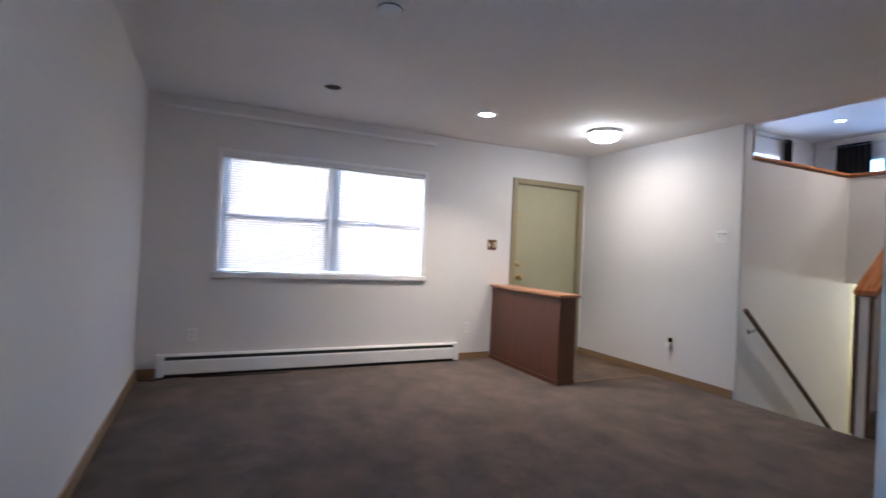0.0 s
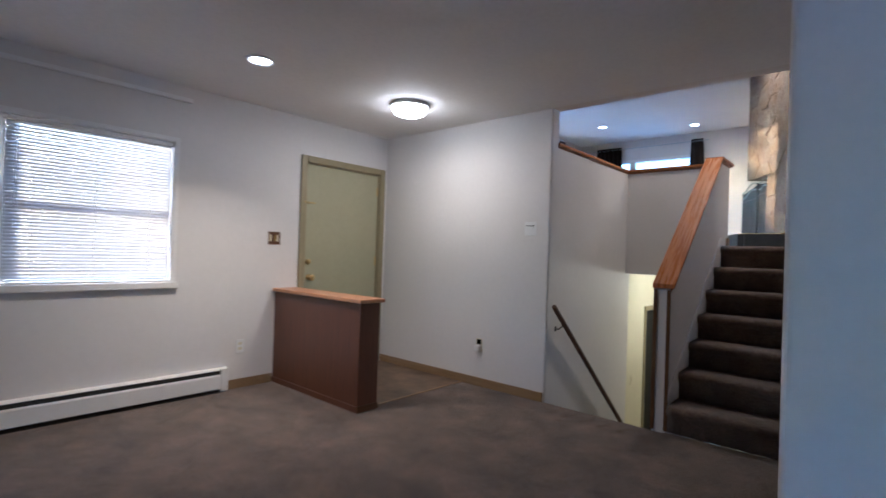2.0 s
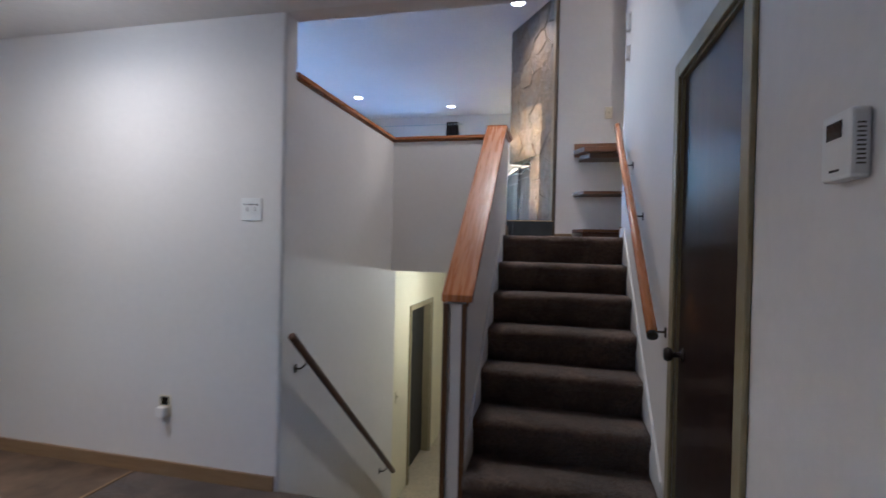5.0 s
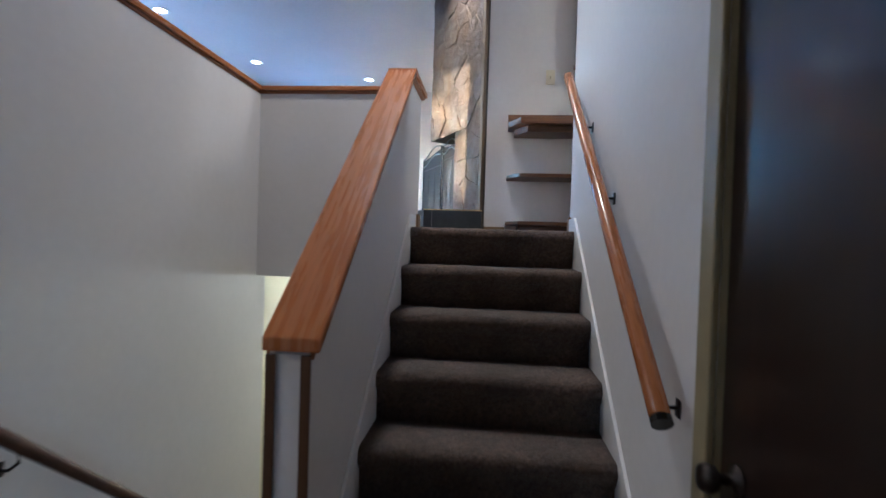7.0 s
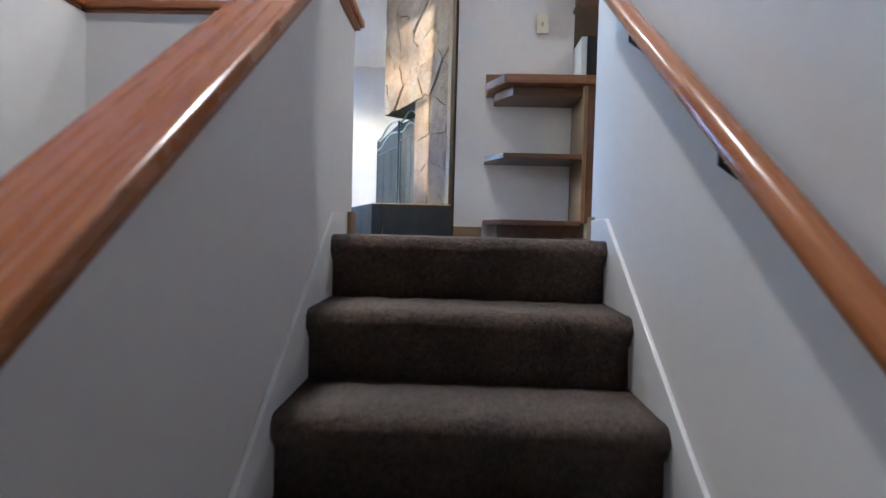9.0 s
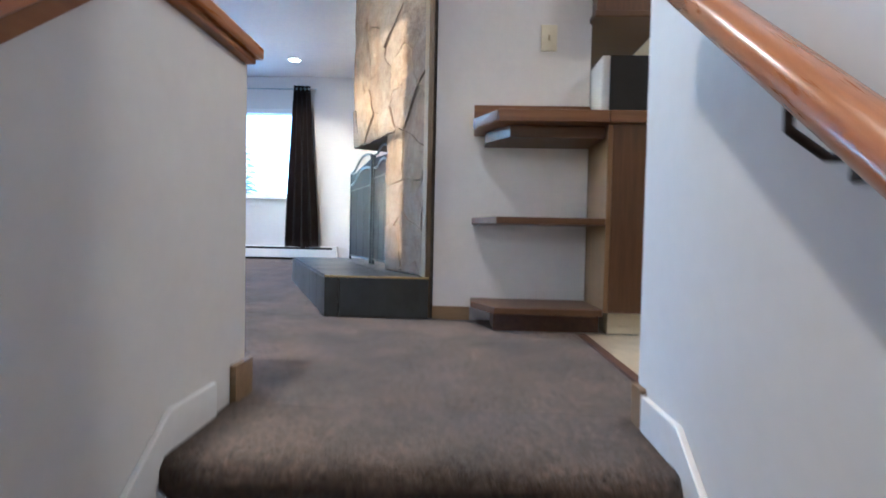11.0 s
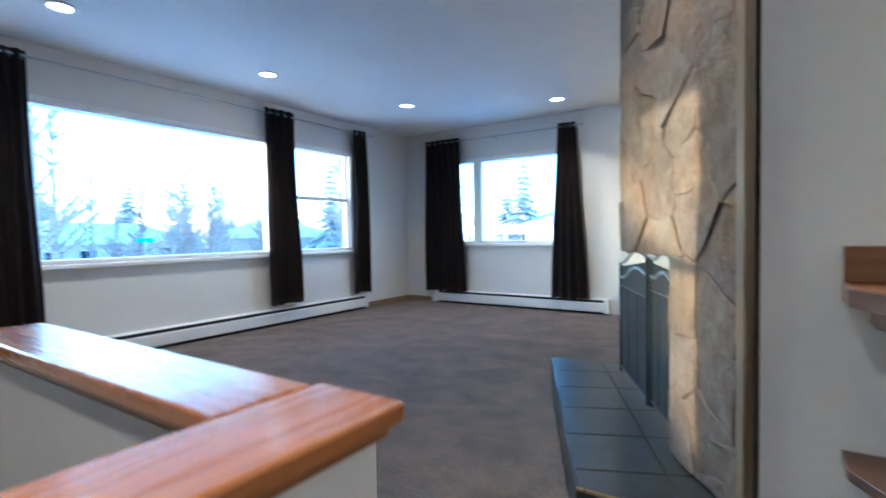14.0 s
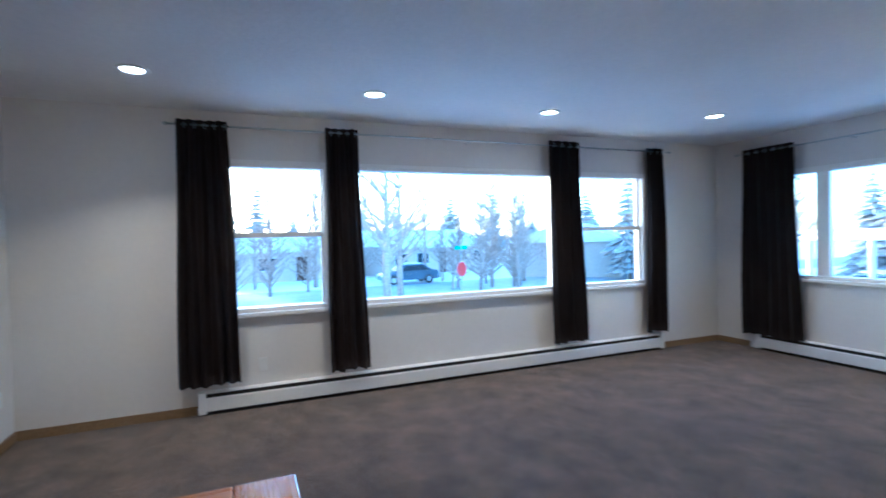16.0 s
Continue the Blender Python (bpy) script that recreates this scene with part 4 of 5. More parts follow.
# ---- curtains ----
def curtain(at, w_top, w_bot, height, folds, turn, seed, label, lean=0.0):
    """Hangs from local z = height down to 0, spread along local y, cloth about local x = 0."""
    rnd = random.Random(seed)
    t = thing("curtain", at, label, "curtain", "dark curtains", turn)
    bm = bmesh.new()
    cols, rows = folds * 10 + 1, 18
    ph = [rnd.uniform(-0.5, 0.5) for _ in range(folds + 2)]
    amp = [rnd.uniform(0.7, 1.25) for _ in range(folds + 2)]
    grid = []
    for r in range(rows + 1):
        k = r / rows
        w = w_top + (w_bot - w_top) * k ** 0.8
        line = []
        for c in range(cols):
            u = c / (cols - 1)
            f = u * folds
            i = int(min(f, folds - 1e-6))
            a = (0.032 + 0.016 * k) * (amp[i] * (1 - (f - i)) + amp[i + 1] * (f - i))
            x = a * math.sin(2 * math.pi * f + ph[i] * k * 1.4) + 0.008 * math.sin(7 * u + 5 * k + seed)
            y = (u - 0.5) * w + lean * k + 0.01 * math.sin(4 * math.pi * f) * (1 - 0.4 * k) + 0.006 * math.sin(6 * k + 3 * i)
            z = height * (1 - k) + (0.006 * math.sin(9 * u + seed) if r == rows else 0)
            line.append((x, y, z))
        grid.append(line)
    v = [[bm.verts.new(p) for p in line] for line in grid]
    for a, b in zip(v, v[1:]):
        for c in range(cols - 1):
            bm.faces.new((a[c], a[c + 1], b[c + 1], b[c]))
    bmesh.ops.solidify(bm, geom=bm.faces, thickness=0.003)
    part("cloth", bm, CURTAIN, t, "", True)
    for i in range(folds * 2):
        y = ((i + 0.5) / (folds * 2) - 0.5) * w_top
        bm = bmesh.new()
        n, m = 14, 6
        ring = [[bm.verts.new((0.0 + 0.004 * math.sin(b), y + (0.021 + 0.004 * math.cos(b)) * math.cos(a) * 0.35, height - 0.045 + (0.021 + 0.004 * math.cos(b)) * math.sin(a))) for b in (2 * math.pi * q / m for q in range(m))]
                for a in (2 * math.pi * q / n for q in range(n))]
        for q in range(n):
            for s in range(m):
                bm.faces.new((ring[q][s], ring[(q + 1) % n][s], ring[(q + 1) % n][(s + 1) % m], ring[q][(s + 1) % m]))
        part("grommet", bm, PEWTER, t, "silver grommet ring", True)
    return t


XC = XW2 + 0.105
curtain((XC, 1.44, 1.61), 0.37, 0.47, 2.165, 5, 0, 1, "wide dark brown grommet curtain beside the first window")
curtain((XC, 2.565, 1.60), 0.29, 0.36, 2.175, 4, 0, 2, "narrow dark brown grommet curtain between two windows", 0.03)
curtain((XC, 4.975, 1.60), 0.40, 0.44, 2.19, 4, 0, 3, "narrow dark brown grommet curtain between two windows", 0.05)
curtain((XC, 6.275, 1.60), 0.26, 0.34, 2.17, 3, 0, 4, "slim dark brown grommet curtain near the room corner", 0.02)
curtain((-4.43, YE - 0.105, 1.54), 0.58, 0.70, 2.19, 6, -90, 5, "wide dark brown grommet curtain on the end wall", 0.04)
curtain((-2.57, YE - 0.105, 1.54), 0.22, 0.46, 2.19, 4, -90, 6, "dark brown grommet curtain flaring towards its hem", 0.02)


def rod(at, length, turn):
    t = thing("curtain_rod", at, "thin white metal curtain rod", "curtain rod", "curtain rods", turn)
    part("bar", tube(bmesh.new(), [(0, 0, 0), (0, length, 0)], 0.008, 10), PEWTER, t, smooth=True)
    for y in (-0.02, length + 0.02):
        part("finial", tube(bmesh.new(), [(0, y - 0.019, 0), (0, y - 0.012, 0), (0, y + 0.012, 0), (0, y + 0.019, 0)], [0.006, 0.014, 0.014, 0.006], 10), PEWTER, t, "", True)
    for k in (0.04, 0.5, 0.96):
        part("bracket", tube(bmesh.new(), [(-0.1045, length * k, -0.012), (-0.05, length * k, -0.012), (0, length * k, -0.012)], 0.005, 6), PEWTER, t)


rod((XC, 1.2, 3.735), 5.28, 0)
rod((-4.78, YE - 0.105, 3.685), 2.38, -90)

# ---- lamps in the upper ceiling ----
for x, y in ((-2.48, 6.74), (-4.01, 5.95), (-4.36, 4.30), (-4.30, 2.68), (-4.24, 1.11), (-0.94, 3.03), (-0.94, 1.2)):
    can_light((x, y, ZC2), True, "lit recessed ceiling lamp with a white ring", UP_CAN, (1.0, 0.7, 0.42))

# Unseen fixture, added to warm the kitchen, shelf wall and stair half wall.
kl = thing("added_kitchen_light", (1.5, 2.3, ZC2), "unseen round flush light added on the kitchen ceiling", "ceiling light")
part("pan", lathe(bmesh.new(), [(0.0, -0.0005), (0.16, -0.0005), (0.165, -0.028), (0.15, -0.034), (0.0, -0.034)], 30), PLASTIC, kl)
part("shade", lathe(bmesh.new(), [(0.15, -0.0345), (0.125, -0.08), (0.03, -0.105), (0.0, -0.106)], 30), BULB, kl, "glowing frosted glass", True)
lamp("kitchen_lamp", "POINT", pose(1.5, 2.3, ZC2 - 0.2), KITCHEN, (1.0, 0.68, 0.38), 0.08)

# ---- fireplace ----
FA, FB = Vector((-0.517, YF)), Vector((-1.057, 3.768))
fu = (FB - FA).normalized()
fn = Vector((-fu.y, fu.x))
FLEN = (FB - FA).length


def face(s, z, out=0.0):
    p = FA + fu * s + fn * out
    return (p.x, p.y, z)


OPEN_S, OPEN_Z, HZ = 0.5, 2.28, 1.548
fp = thing("fireplace", (0, 0, 0), "tall grey-brown flagstone chimney breast with a dark timber edge", "fireplace")
q = lambda s, d: ((FA + fu * s - fn * d).x, (FA + fu * s - fn * d).y)
bm = bmesh.new()
prism(bm, [(*q(0.0, 0), OPEN_Z), (*q(FLEN, 0), OPEN_Z), (*q(FLEN, 0.55), OPEN_Z), (0.06, 4.2, OPEN_Z), (0.06, YF + 0.125, OPEN_Z), (-0.44, YF + 0.125, OPEN_Z)], (0, 0, ZC2 - 0.001 - OPEN_Z))
prism(bm, [(*q(0.0, 0), ZU), (*q(OPEN_S, 0), ZU), (*q(OPEN_S, 0.3), ZU), (0.06, 3.6, ZU), (0.06, YF + 0.125, ZU), (-0.44, YF + 0.125, ZU)], (0, 0, OPEN_Z - 0.001 - ZU))
part("core", bm, MORTAR, fp, "dark mortar behind the stones")
rnd = random.Random(11)


def stones(x0, x1, z0, z1, size, place, rows_jit=0.42, gap=None):
    def halved(poly):
        return [r for a, b in zip(poly, poly[1:] + poly[:1]) for r in (a, ((a[0] * 2 + b[0]) / 3, (a[1] * 2 + b[1]) / 3), ((a[0] + b[0] * 2) / 3, (a[1] + b[1] * 2) / 3))]

    def wobble(x, z):
        k = max(0.0, min(1.0, (x - x0) * 15, (x1 - x) * 15, (z - z0) * 15, (z1 - z) * 15, abs(x - OPEN_S) * 15 if gap else 1))
        return (x + k * (0.005 * math.sin(41 * z + 9 * x) + 0.004 * math.sin(97 * z - 30 * x)), z + k * (0.005 * math.sin(37 * x + 11 * z + 2) + 0.004 * math.sin(103 * x + 40 * z)))

    seeds = []
    nz = max(1, round((z1 - z0) / size))
    for j in range(-1, nz + 1):
        nx = max(1, round((x1 - x0) / (size * rnd.uniform(0.75, 1.2))))
        for i in range(-1, nx + 1):
            seeds.append((x0 + (i + 0.5 + rnd.uniform(-rows_jit, rows_jit)) * (x1 - x0) / nx, z0 + (j + 0.5 + rnd.uniform(-rows_jit, rows_jit)) * (z1 - z0) / nz))
    for a in seeds:
        cell = [(x0, z0), (x1, z0), (x1, z1), (x0, z1)]
        for b in seeds:
            if b is a or math.hypot(b[0] - a[0], b[1] - a[1]) > size * 4:
                continue
            n = (b[0] - a[0], b[1] - a[1])
            l = math.hypot(*n)
            cell = clip(cell, ((a[0] + b[0]) / 2, (a[1] + b[1]) / 2), (n[0] / l, n[1] / l))
            if len(cell) < 3:
                break
        if gap and len(cell) > 2:
            mx, mz = sum(p[0] for p in cell) / len(cell), sum(p[1] for p in cell) / len(cell)
            if mx > gap[0] and mz < gap[1]:
                continue
            cell = clip(cell, (gap[0], 0), (1, 0)) if mz < gap[1] else clip(cell, (0, gap[1]), (0, -1)) if mx > gap[0] else cell
            if mx <= gap[0] and mz >= gap[1] and any(p[0] > gap[0] and p[1] < gap[1] for p in cell):
                cell = clip(cell, (gap[0], 0), (1, 0))
        if len(cell) < 3:
            continue
        base = shrink(cell, 0.0008)
        top = shrink(base, 0.003) if len(base) > 2 else []
        if len(base) < 3:
            base = cell
        if len(top) != len(base):
            ax, az = sum(p[0] for p in base) / len(base), sum(p[1] for p in base) / len(base)
            top = [(ax + (p[0] - ax) * 0.95, az + (p[1] - az) * 0.95) for p in base]
        d = rnd.uniform(0.007, 0.013)
        tx, tz = rnd.uniform(-0.05, 0.05), rnd.uniform(-0.05, 0.05)
        cx, cz = sum(p[0] for p in base) / len(base), sum(p[1] for p in base) / len(base)
        base, top = [[wobble(*p) for p in halved(poly)] for poly in (base, top)]
        bm = bmesh.new()
        lo = [bm.verts.new(place(s, z, 0.0005)) for s, z in base]
        mid = [bm.verts.new(place(s, z, d * 0.7)) for s, z in base]
        hi = [bm.verts.new(place(s, z, d + (s - cx) * tx + (z - cz) * tz + rnd.uniform(-0.002, 0.002))) for s, z in top]
        c = bm.verts.new(place(cx, cz, d + 0.004))
        n = len(lo)
        for i in range(n):
            k = (i + 1) % n
            bm.faces.new((lo[i], lo[k], mid[k], mid[i]))
            bm.faces.new((mid[i], mid[k], hi[k], hi[i]))
            bm.faces.new((hi[i], hi[k], c))
        bmesh.ops.recalc_face_normals(bm, faces=bm.faces)
        part("stone", bm, STONE, fp)


stones(0.034, FLEN, HZ + 0.004, ZC2 - 0.002, 0.24, face, gap=(OPEN_S, OPEN_Z))
side = lambda s, z, out=0.0: ((FA + fu * (FLEN + out) - fn * s).x, (FA + fu * (FLEN + out) - fn * s).y, z)
stones(0.0, 0.54, OPEN_Z, ZC2 - 0.002, 0.29, side)
jamb = lambda s, z, out=0.0: ((FA + fu * (OPEN_S + out) - fn * s).x, (FA + fu * (OPEN_S + out) - fn * s).y, z)
stones(0.0, 0.29, HZ + 0.004, OPEN_Z - 0.004, 0.22, jamb)
bm = prism(bmesh.new(), [face(-0.01, ZU, 0.0), face(0.03, ZU, 0.0), face(0.03, ZU, 0.028), face(-0.01, ZU, 0.028)], (0, 0, ZC2 - ZU - 0.001), 0.003)
part("edge_trim", bm, UMBER, fp, "dark brown timber strip at the stone edge")

# hearth, tile by tile
HP = [(-0.517, 2.899), (-0.517, 2.905), (-0.45, 3.25), (-0.62, 4.473), (-1.685, 4.473), (-0.99, 2.899)]
hearth = thing("hearth", (0, 0, ZU), "raised hearth of glossy black slate tiles with grey joints", "hearth")
core = [(p[0], p[1], 0.0) for p in ((-0.52, 2.903), (-0.60, 4.469), (-1.679, 4.469), (-0.987, 2.903))]
part("base", prism(bmesh.new(), core, (0, 0, HZ - ZU - 0.012)), GROUT, hearth, "grout body")
edge = Vector((-1.685 + 0.99, 4.473 - 2.899)).normalized()
cross = Vector((edge.y, -edge.x))
top_poly = [(-0.99, 2.899), (-0.517, 2.899), (-0.597, 4.473), (-1.685, 4.473)]
for i in range(6):
    for j in range(4):
        o = Vector((-0.99, 2.899)) + edge * (i * 0.31 - 0.18) + cross * (j * 0.305)
        tile = [tuple(o), tuple(o + cross * 0.299), tuple(o + cross * 0.299 + edge * 0.304), tuple(o + edge * 0.304)]
        for a, b in zip(top_poly, top_poly[1:] + top_poly[:1]):
            l = math.hypot(b[0] - a[0], b[1] - a[1])
            tile = clip(tile, a, ((b[1] - a[1]) / l, -(b[0] - a[0]) / l))
            if len(tile) < 3:
                break
        if len(tile) < 3:
            continue
        bm = prism(bmesh.new(), [(*p, HZ - ZU - 0.0118) for p in tile], (0, 0, 0.0118))
        part("tile", bm, SLATE, hearth)
for i in range(6):
    a = Vector((-0.99, 2.899)) + edge * (0.003 + i * 0.29)
    b = Vector((-0.99, 2.899)) + edge * min(0.003 + i * 0.29 + 0.284, 1.716)
    bm = prism(bmesh.new(), [(a.x, a.y, 0.002), (b.x, b.y, 0.002), (b.x - cross.x * 0.007, b.y - cross.y * 0.007, 0.002), (a.x - cross.x * 0.007, a.y - cross.y * 0.007, 0.002)], (0, 0, HZ - ZU - 0.014))
    part("tile", bm, SLATE, hearth)
for x0, x1 in ((-0.995, -0.93), (-0.926, -0.52)):
    part("tile", one((x0, 2.889, 0.002), (x1, 2.8985, HZ - ZU - 0.002), 0.001), SLATE, hearth)
part("edge_strip", one((-0.995, 2.886, HZ - ZU - 0.006), (-0.517, 2.9, HZ - ZU + 0.002), 0.001), BRASS, hearth, "worn brass edge strip")

# folding fire screen
scr = thing("fire_screen", (-0.935, 3.796, HZ), "folding black mesh fire screen with curved silver top bars", "fire screen")
base = Vector((-0.935, 3.796))


def screen_panel(a, b, h0, h1):
    a, b = Vector(a) - base, Vector(b) - base
    pan = part("panel_frame", tube(bmesh.new(), [(*a, 0.0), (*a, h0)], 0.009, 8), IRON, scr)
    part("post", tube(bmesh.new(), [(*b, 0.0), (*b, h1)], 0.009, 8), IRON, pan)
    part("bottom_bar", tube(bmesh.new(), [(*a, 0.03), (*b, 0.03)], 0.006, 8), IRON, pan)
    zc = min(h0, h1) - 0.13
    part("cross_bar", tube(bmesh.new(), [(*a, zc), (*b, zc)], 0.005, 8), IRON, pan)
    for dz, m in ((0.0, STEEL), (-0.085, STEEL)):
        pts = []
        for i in range(13):
            k = i / 12
            p = a + (b - a) * k
            pts.append((p.x, p.y, h0 + (h1 - h0) * k + dz + 0.045 * math.sin(math.pi * min(1.0, k * 1.25))))
        part("curved_bar", tube(bmesh.new(), pts, 0.008, 8), m, pan, "curved silver top bar", True)
    for k in (0.33, 0.67):
        p = a + (b - a) * k
        part("upright", tube(bmesh.new(), [(*p, 0.03), (*p, zc)], 0.003, 6), IRON, pan)
    bm = bmesh.new()
    bm.faces.new([bm.verts.new(v) for v in ((*a, 0.03), (*b, 0.03), (*b, h1 - 0.02), (*a, h0 - 0.02))])
    bmesh.ops.solidify(bm, geom=bm.faces, thickness=0.0015)
    part("mesh", bm, MESH, pan, "fine see-through wire mesh")


screen_panel((-0.785, 3.47), (-0.935, 3.796), 0.68, 0.70)
screen_panel((-0.955, 3.806), (-1.205, 4.343), 0.70, 0.64)
tools = thing("fireplace_shovel", (-0.72, 3.80, HZ), "small black hearth shovel leaning behind the screen", "fire tool")
part("handle", tube(bmesh.new(), [(0, 0, 0.0), (0.0, 0.05, 0.55)], 0.008, 8), IRON, tools)
part("blade", prism(bmesh.new(), [(-0.05, -0.01, 0.02), (0.05, -0.01, 0.02), (0.04, 0.01, 0.16), (-0.04, 0.01, 0.16)], (0, 0.012, 0), 0.004), IRON, tools)

# ---- shelves, peninsula and kitchen corner ----
sh = thing("corner_shelf_unit", (-0.328, YF, ZU), "brown oak open shelves with clipped corners against the wall", "shelf")
SD = YF - 2.625


def shelf_poly(z, x1=0.519, depth=SD, cut=0.09):
    return [(0, -0.0005, z), (x1, -0.0005, z), (x1, -depth, z), (cut, -depth, z), (0, -depth + 0.17, z)]


part("counter", prism(bmesh.new(), shelf_poly(2.195 - ZU, depth=SD + 0.02), (0, 0, 0.048), 0.004), COUNTER, sh, "oak counter with a clipped corner")
part("apron", prism(bmesh.new(), [(p[0] + (0.05 if p[0] < 0.2 else 0), p[1] * 0.86, p[2]) for p in shelf_poly(2.145 - ZU)], (0, 0, 0.0495), 0.003), BROWN_X, sh)
part("corner_plate", prism(bmesh.new(), [(-0.002, -SD + 0.152, 2.2 - ZU), (0.086, -SD - 0.022, 2.2 - ZU), (0.088, -SD - 0.024, 2.238 - ZU), (-0.004, -SD + 0.15, 2.238 - ZU)], (-0.003, -0.002, 0)), BROWN_Y, sh, "brown laminate on the clipped corner")
part("splashback", one((0, -0.02, 2.2435 - ZU), (0.519, -0.0005, 2.332 - ZU), 0.003), COUNTER, sh)
part("shelf", prism(bmesh.new(), shelf_poly(1.795 - ZU), (0, 0, 0.028), 0.003), BROWN_X, sh)
part("shelf", prism(bmesh.new(), shelf_poly(1.432 - ZU), (0, 0, 0.028), 0.003), BROWN_X, sh)
part("plinth", one((0.09, -SD + 0.05, 0.0), (0.519, -0.016, 1.4315 - ZU), 0.002), DARKWOOD, sh, "dark recessed plinth")
cb = thing("peninsula_cabinet", (0.192, 2.625, ZU), "brown oak peninsula cabinet on a cream kick board", "cabinet")
part("body", one((0.02, 0.0, 0.09), (1.4, 0.62, 2.194 - ZU), 0.002), BROWN_Z, cb)
part("side_panel", one((0.0, 0.002, 0.09), (0.0195, 0.29, 2.194 - ZU), 0.002), wood_mat("light oak side", (0.14, 0.075, 0.03), (0.26, 0.15, 0.068), "z", 0.4, 0.2), cb, "lighter oak side panel")
part("kick_board", one((0.03, 0.04, 0.0), (1.4, 0.6, 0.0895), 0.001), IVORY, cb, "cream kick board")
ct = thing("worktop", (0.192, 2.605, 2.195), "brown oak-edged kitchen worktop", "worktop")
part("top", one((0.0, 0.0, 0.0), (1.42, 0.66, 0.048), 0.004), COUNTER, ct)
mw = thing("microwave", (0.196, 2.74, 2.2435), "white-sided microwave with a black front on the worktop", "microwave")
part("case", one((0.0, 0.012, 0.006), (0.42, 0.36, 0.262), 0.006), PLASTIC, mw)
part("door", one((0.03, -0.004, 0.01), (0.33, 0.0115, 0.258), 0.004), BLACK, mw, "black glass door")
part("control_panel", one((0.333, -0.002, 0.01), (0.418, 0.0115, 0.258), 0.003), BLACK, mw, "black control panel")
for x in (0.03, 0.37):
    for y in (0.04, 0.32):
        part("foot", one((x, y, 0.0), (x + 0.02, y + 0.02, 0.006)), RUBBER, mw)
uc = thing("hanging_cabinet", (0.192, 2.845, 2.70), "brown oak cabinet hanging from the kitchen ceiling", "cabinet")
part("body", one((0.0, 0.0, 0.03), (0.29, 1.4, ZC2 - 2.70 - 0.001), 0.002), BROWN_Z, uc)
part("base_moulding", one((-0.012, -0.015, 0.0), (0.31, 1.41, 0.0295), 0.006), BROWN_X, uc)
part("door", one((0.2905, 0.02, 0.05), (0.305, 0.65, 1.15), 0.003), BROWN_Z, uc)
sw = plate("light_switch", (0.0, YF, 2.638), 0.072, 0.117, "-y", IVORY, "ivory single light switch above the shelves", "switch")
part("toggle", one((0.006, -0.005, -0.012), (0.012, 0.005, 0.012), 0.002), CHIME, sw)
for z, h in ((2.885, 0.075), (2.67, 0.06)):
    bx = plate("wall_sensor", (0.0, 1.45, z), 0.05, h * 2, "-x", PLASTIC, "small white sensor box high on the stair wall", "sensor", "wall sensors")
    part("cover", one((0.006, -0.02, -h * 0.8), (0.03, 0.02, h * 0.8), 0.004), PLASTIC, bx)
kw = thing("window_6", (2.28, 5.5, 2.2), "white-framed kitchen window", "window", kind="structure")
for a, b in (((0, -0.01, 0), (0.05, 0.11, 1.06)), ((0.05, -0.01, 0), (0.72, 0.11, 0.05)), ((0.05, -0.01, 1.01), (0.72, 0.11, 1.06))):
    part("frame", one(a, b, 0.003), WHITE, kw)
ol = plate("wall_outlet", (XW2, 1.85, 1.72), 0.07, 0.115, "+x", PLASTIC, "white outlet under the picture window", "outlet", "white outlets")
for x, y in ((-4.95, 0.12), (-4.86, 0.12)):
    ol = thing("wall_outlet", (x, y, 1.72), "white outlet low on the front wall", "outlet", "white outlets", 90)
    part("plate", one((0.0005, -0.035, -0.057), (0.006, 0.035, 0.057), 0.002), PLASTIC, ol)

# ---- outdoors ----
GZ = -0.45
gx = [-1500, -300, -90, -3.3, 0.7, 60, 300, 1500]
gy = [-1500, -300, -90, -0.1, 5.3, 60, 300, 1500]
bm = bmesh.new()
gv = [[bm.verts.new((x, y, GZ)) for y in gy] for x in gx]
for i in range(7):
    for j in range(7):
        if (i, j) != (3, 3):
            bm.faces.new((gv[i][j], gv[i + 1][j], gv[i + 1][j + 1], gv[i][j + 1]))
struct("ground", bm, SNOW, "snow-covered ground to the horizon", "ground")
ROADM = surface("packed snow road", (0.45, 0.47, 0.5), 0.6, grain=4, var=0.15, blotch=0.4, bvar=0.25, bump=0.3, bscale=6, bdist=0.03)
struct("road", one((-34, -300, GZ - 0.1), (-26.5, 300, GZ + 0.012)), ROADM, "grey packed-snow street", "road")


def limb(bm, p, d, length, r, depth, rnd):
    pts, rad = [p], [r]
    for i in range(3):
        d = (d + Vector((rnd.uniform(-0.18, 0.18), rnd.uniform(-0.18, 0.18), rnd.uniform(-0.02, 0.16)))).normalized()
        pts.append(pts[-1] + d * length / 3)
        rad.append(r * (1 - 0.22 * (i + 1)))
    tube(bm, pts, rad, 6 if depth < 2 else 4, False)
    if depth < 3:
        for i in range(5 if depth == 0 else 4):
            k = rnd.randint(1, 3)
            a = rnd.uniform(0, 2 * math.pi)
            nd = (d * 0.7 + Vector((math.cos(a), math.sin(a), rnd.uniform(0.05, 0.6)))).normalized()
            limb(bm, pts[k], nd, length * rnd.uniform(0.38, 0.62), rad[k] * 0.5, depth + 1, rnd)


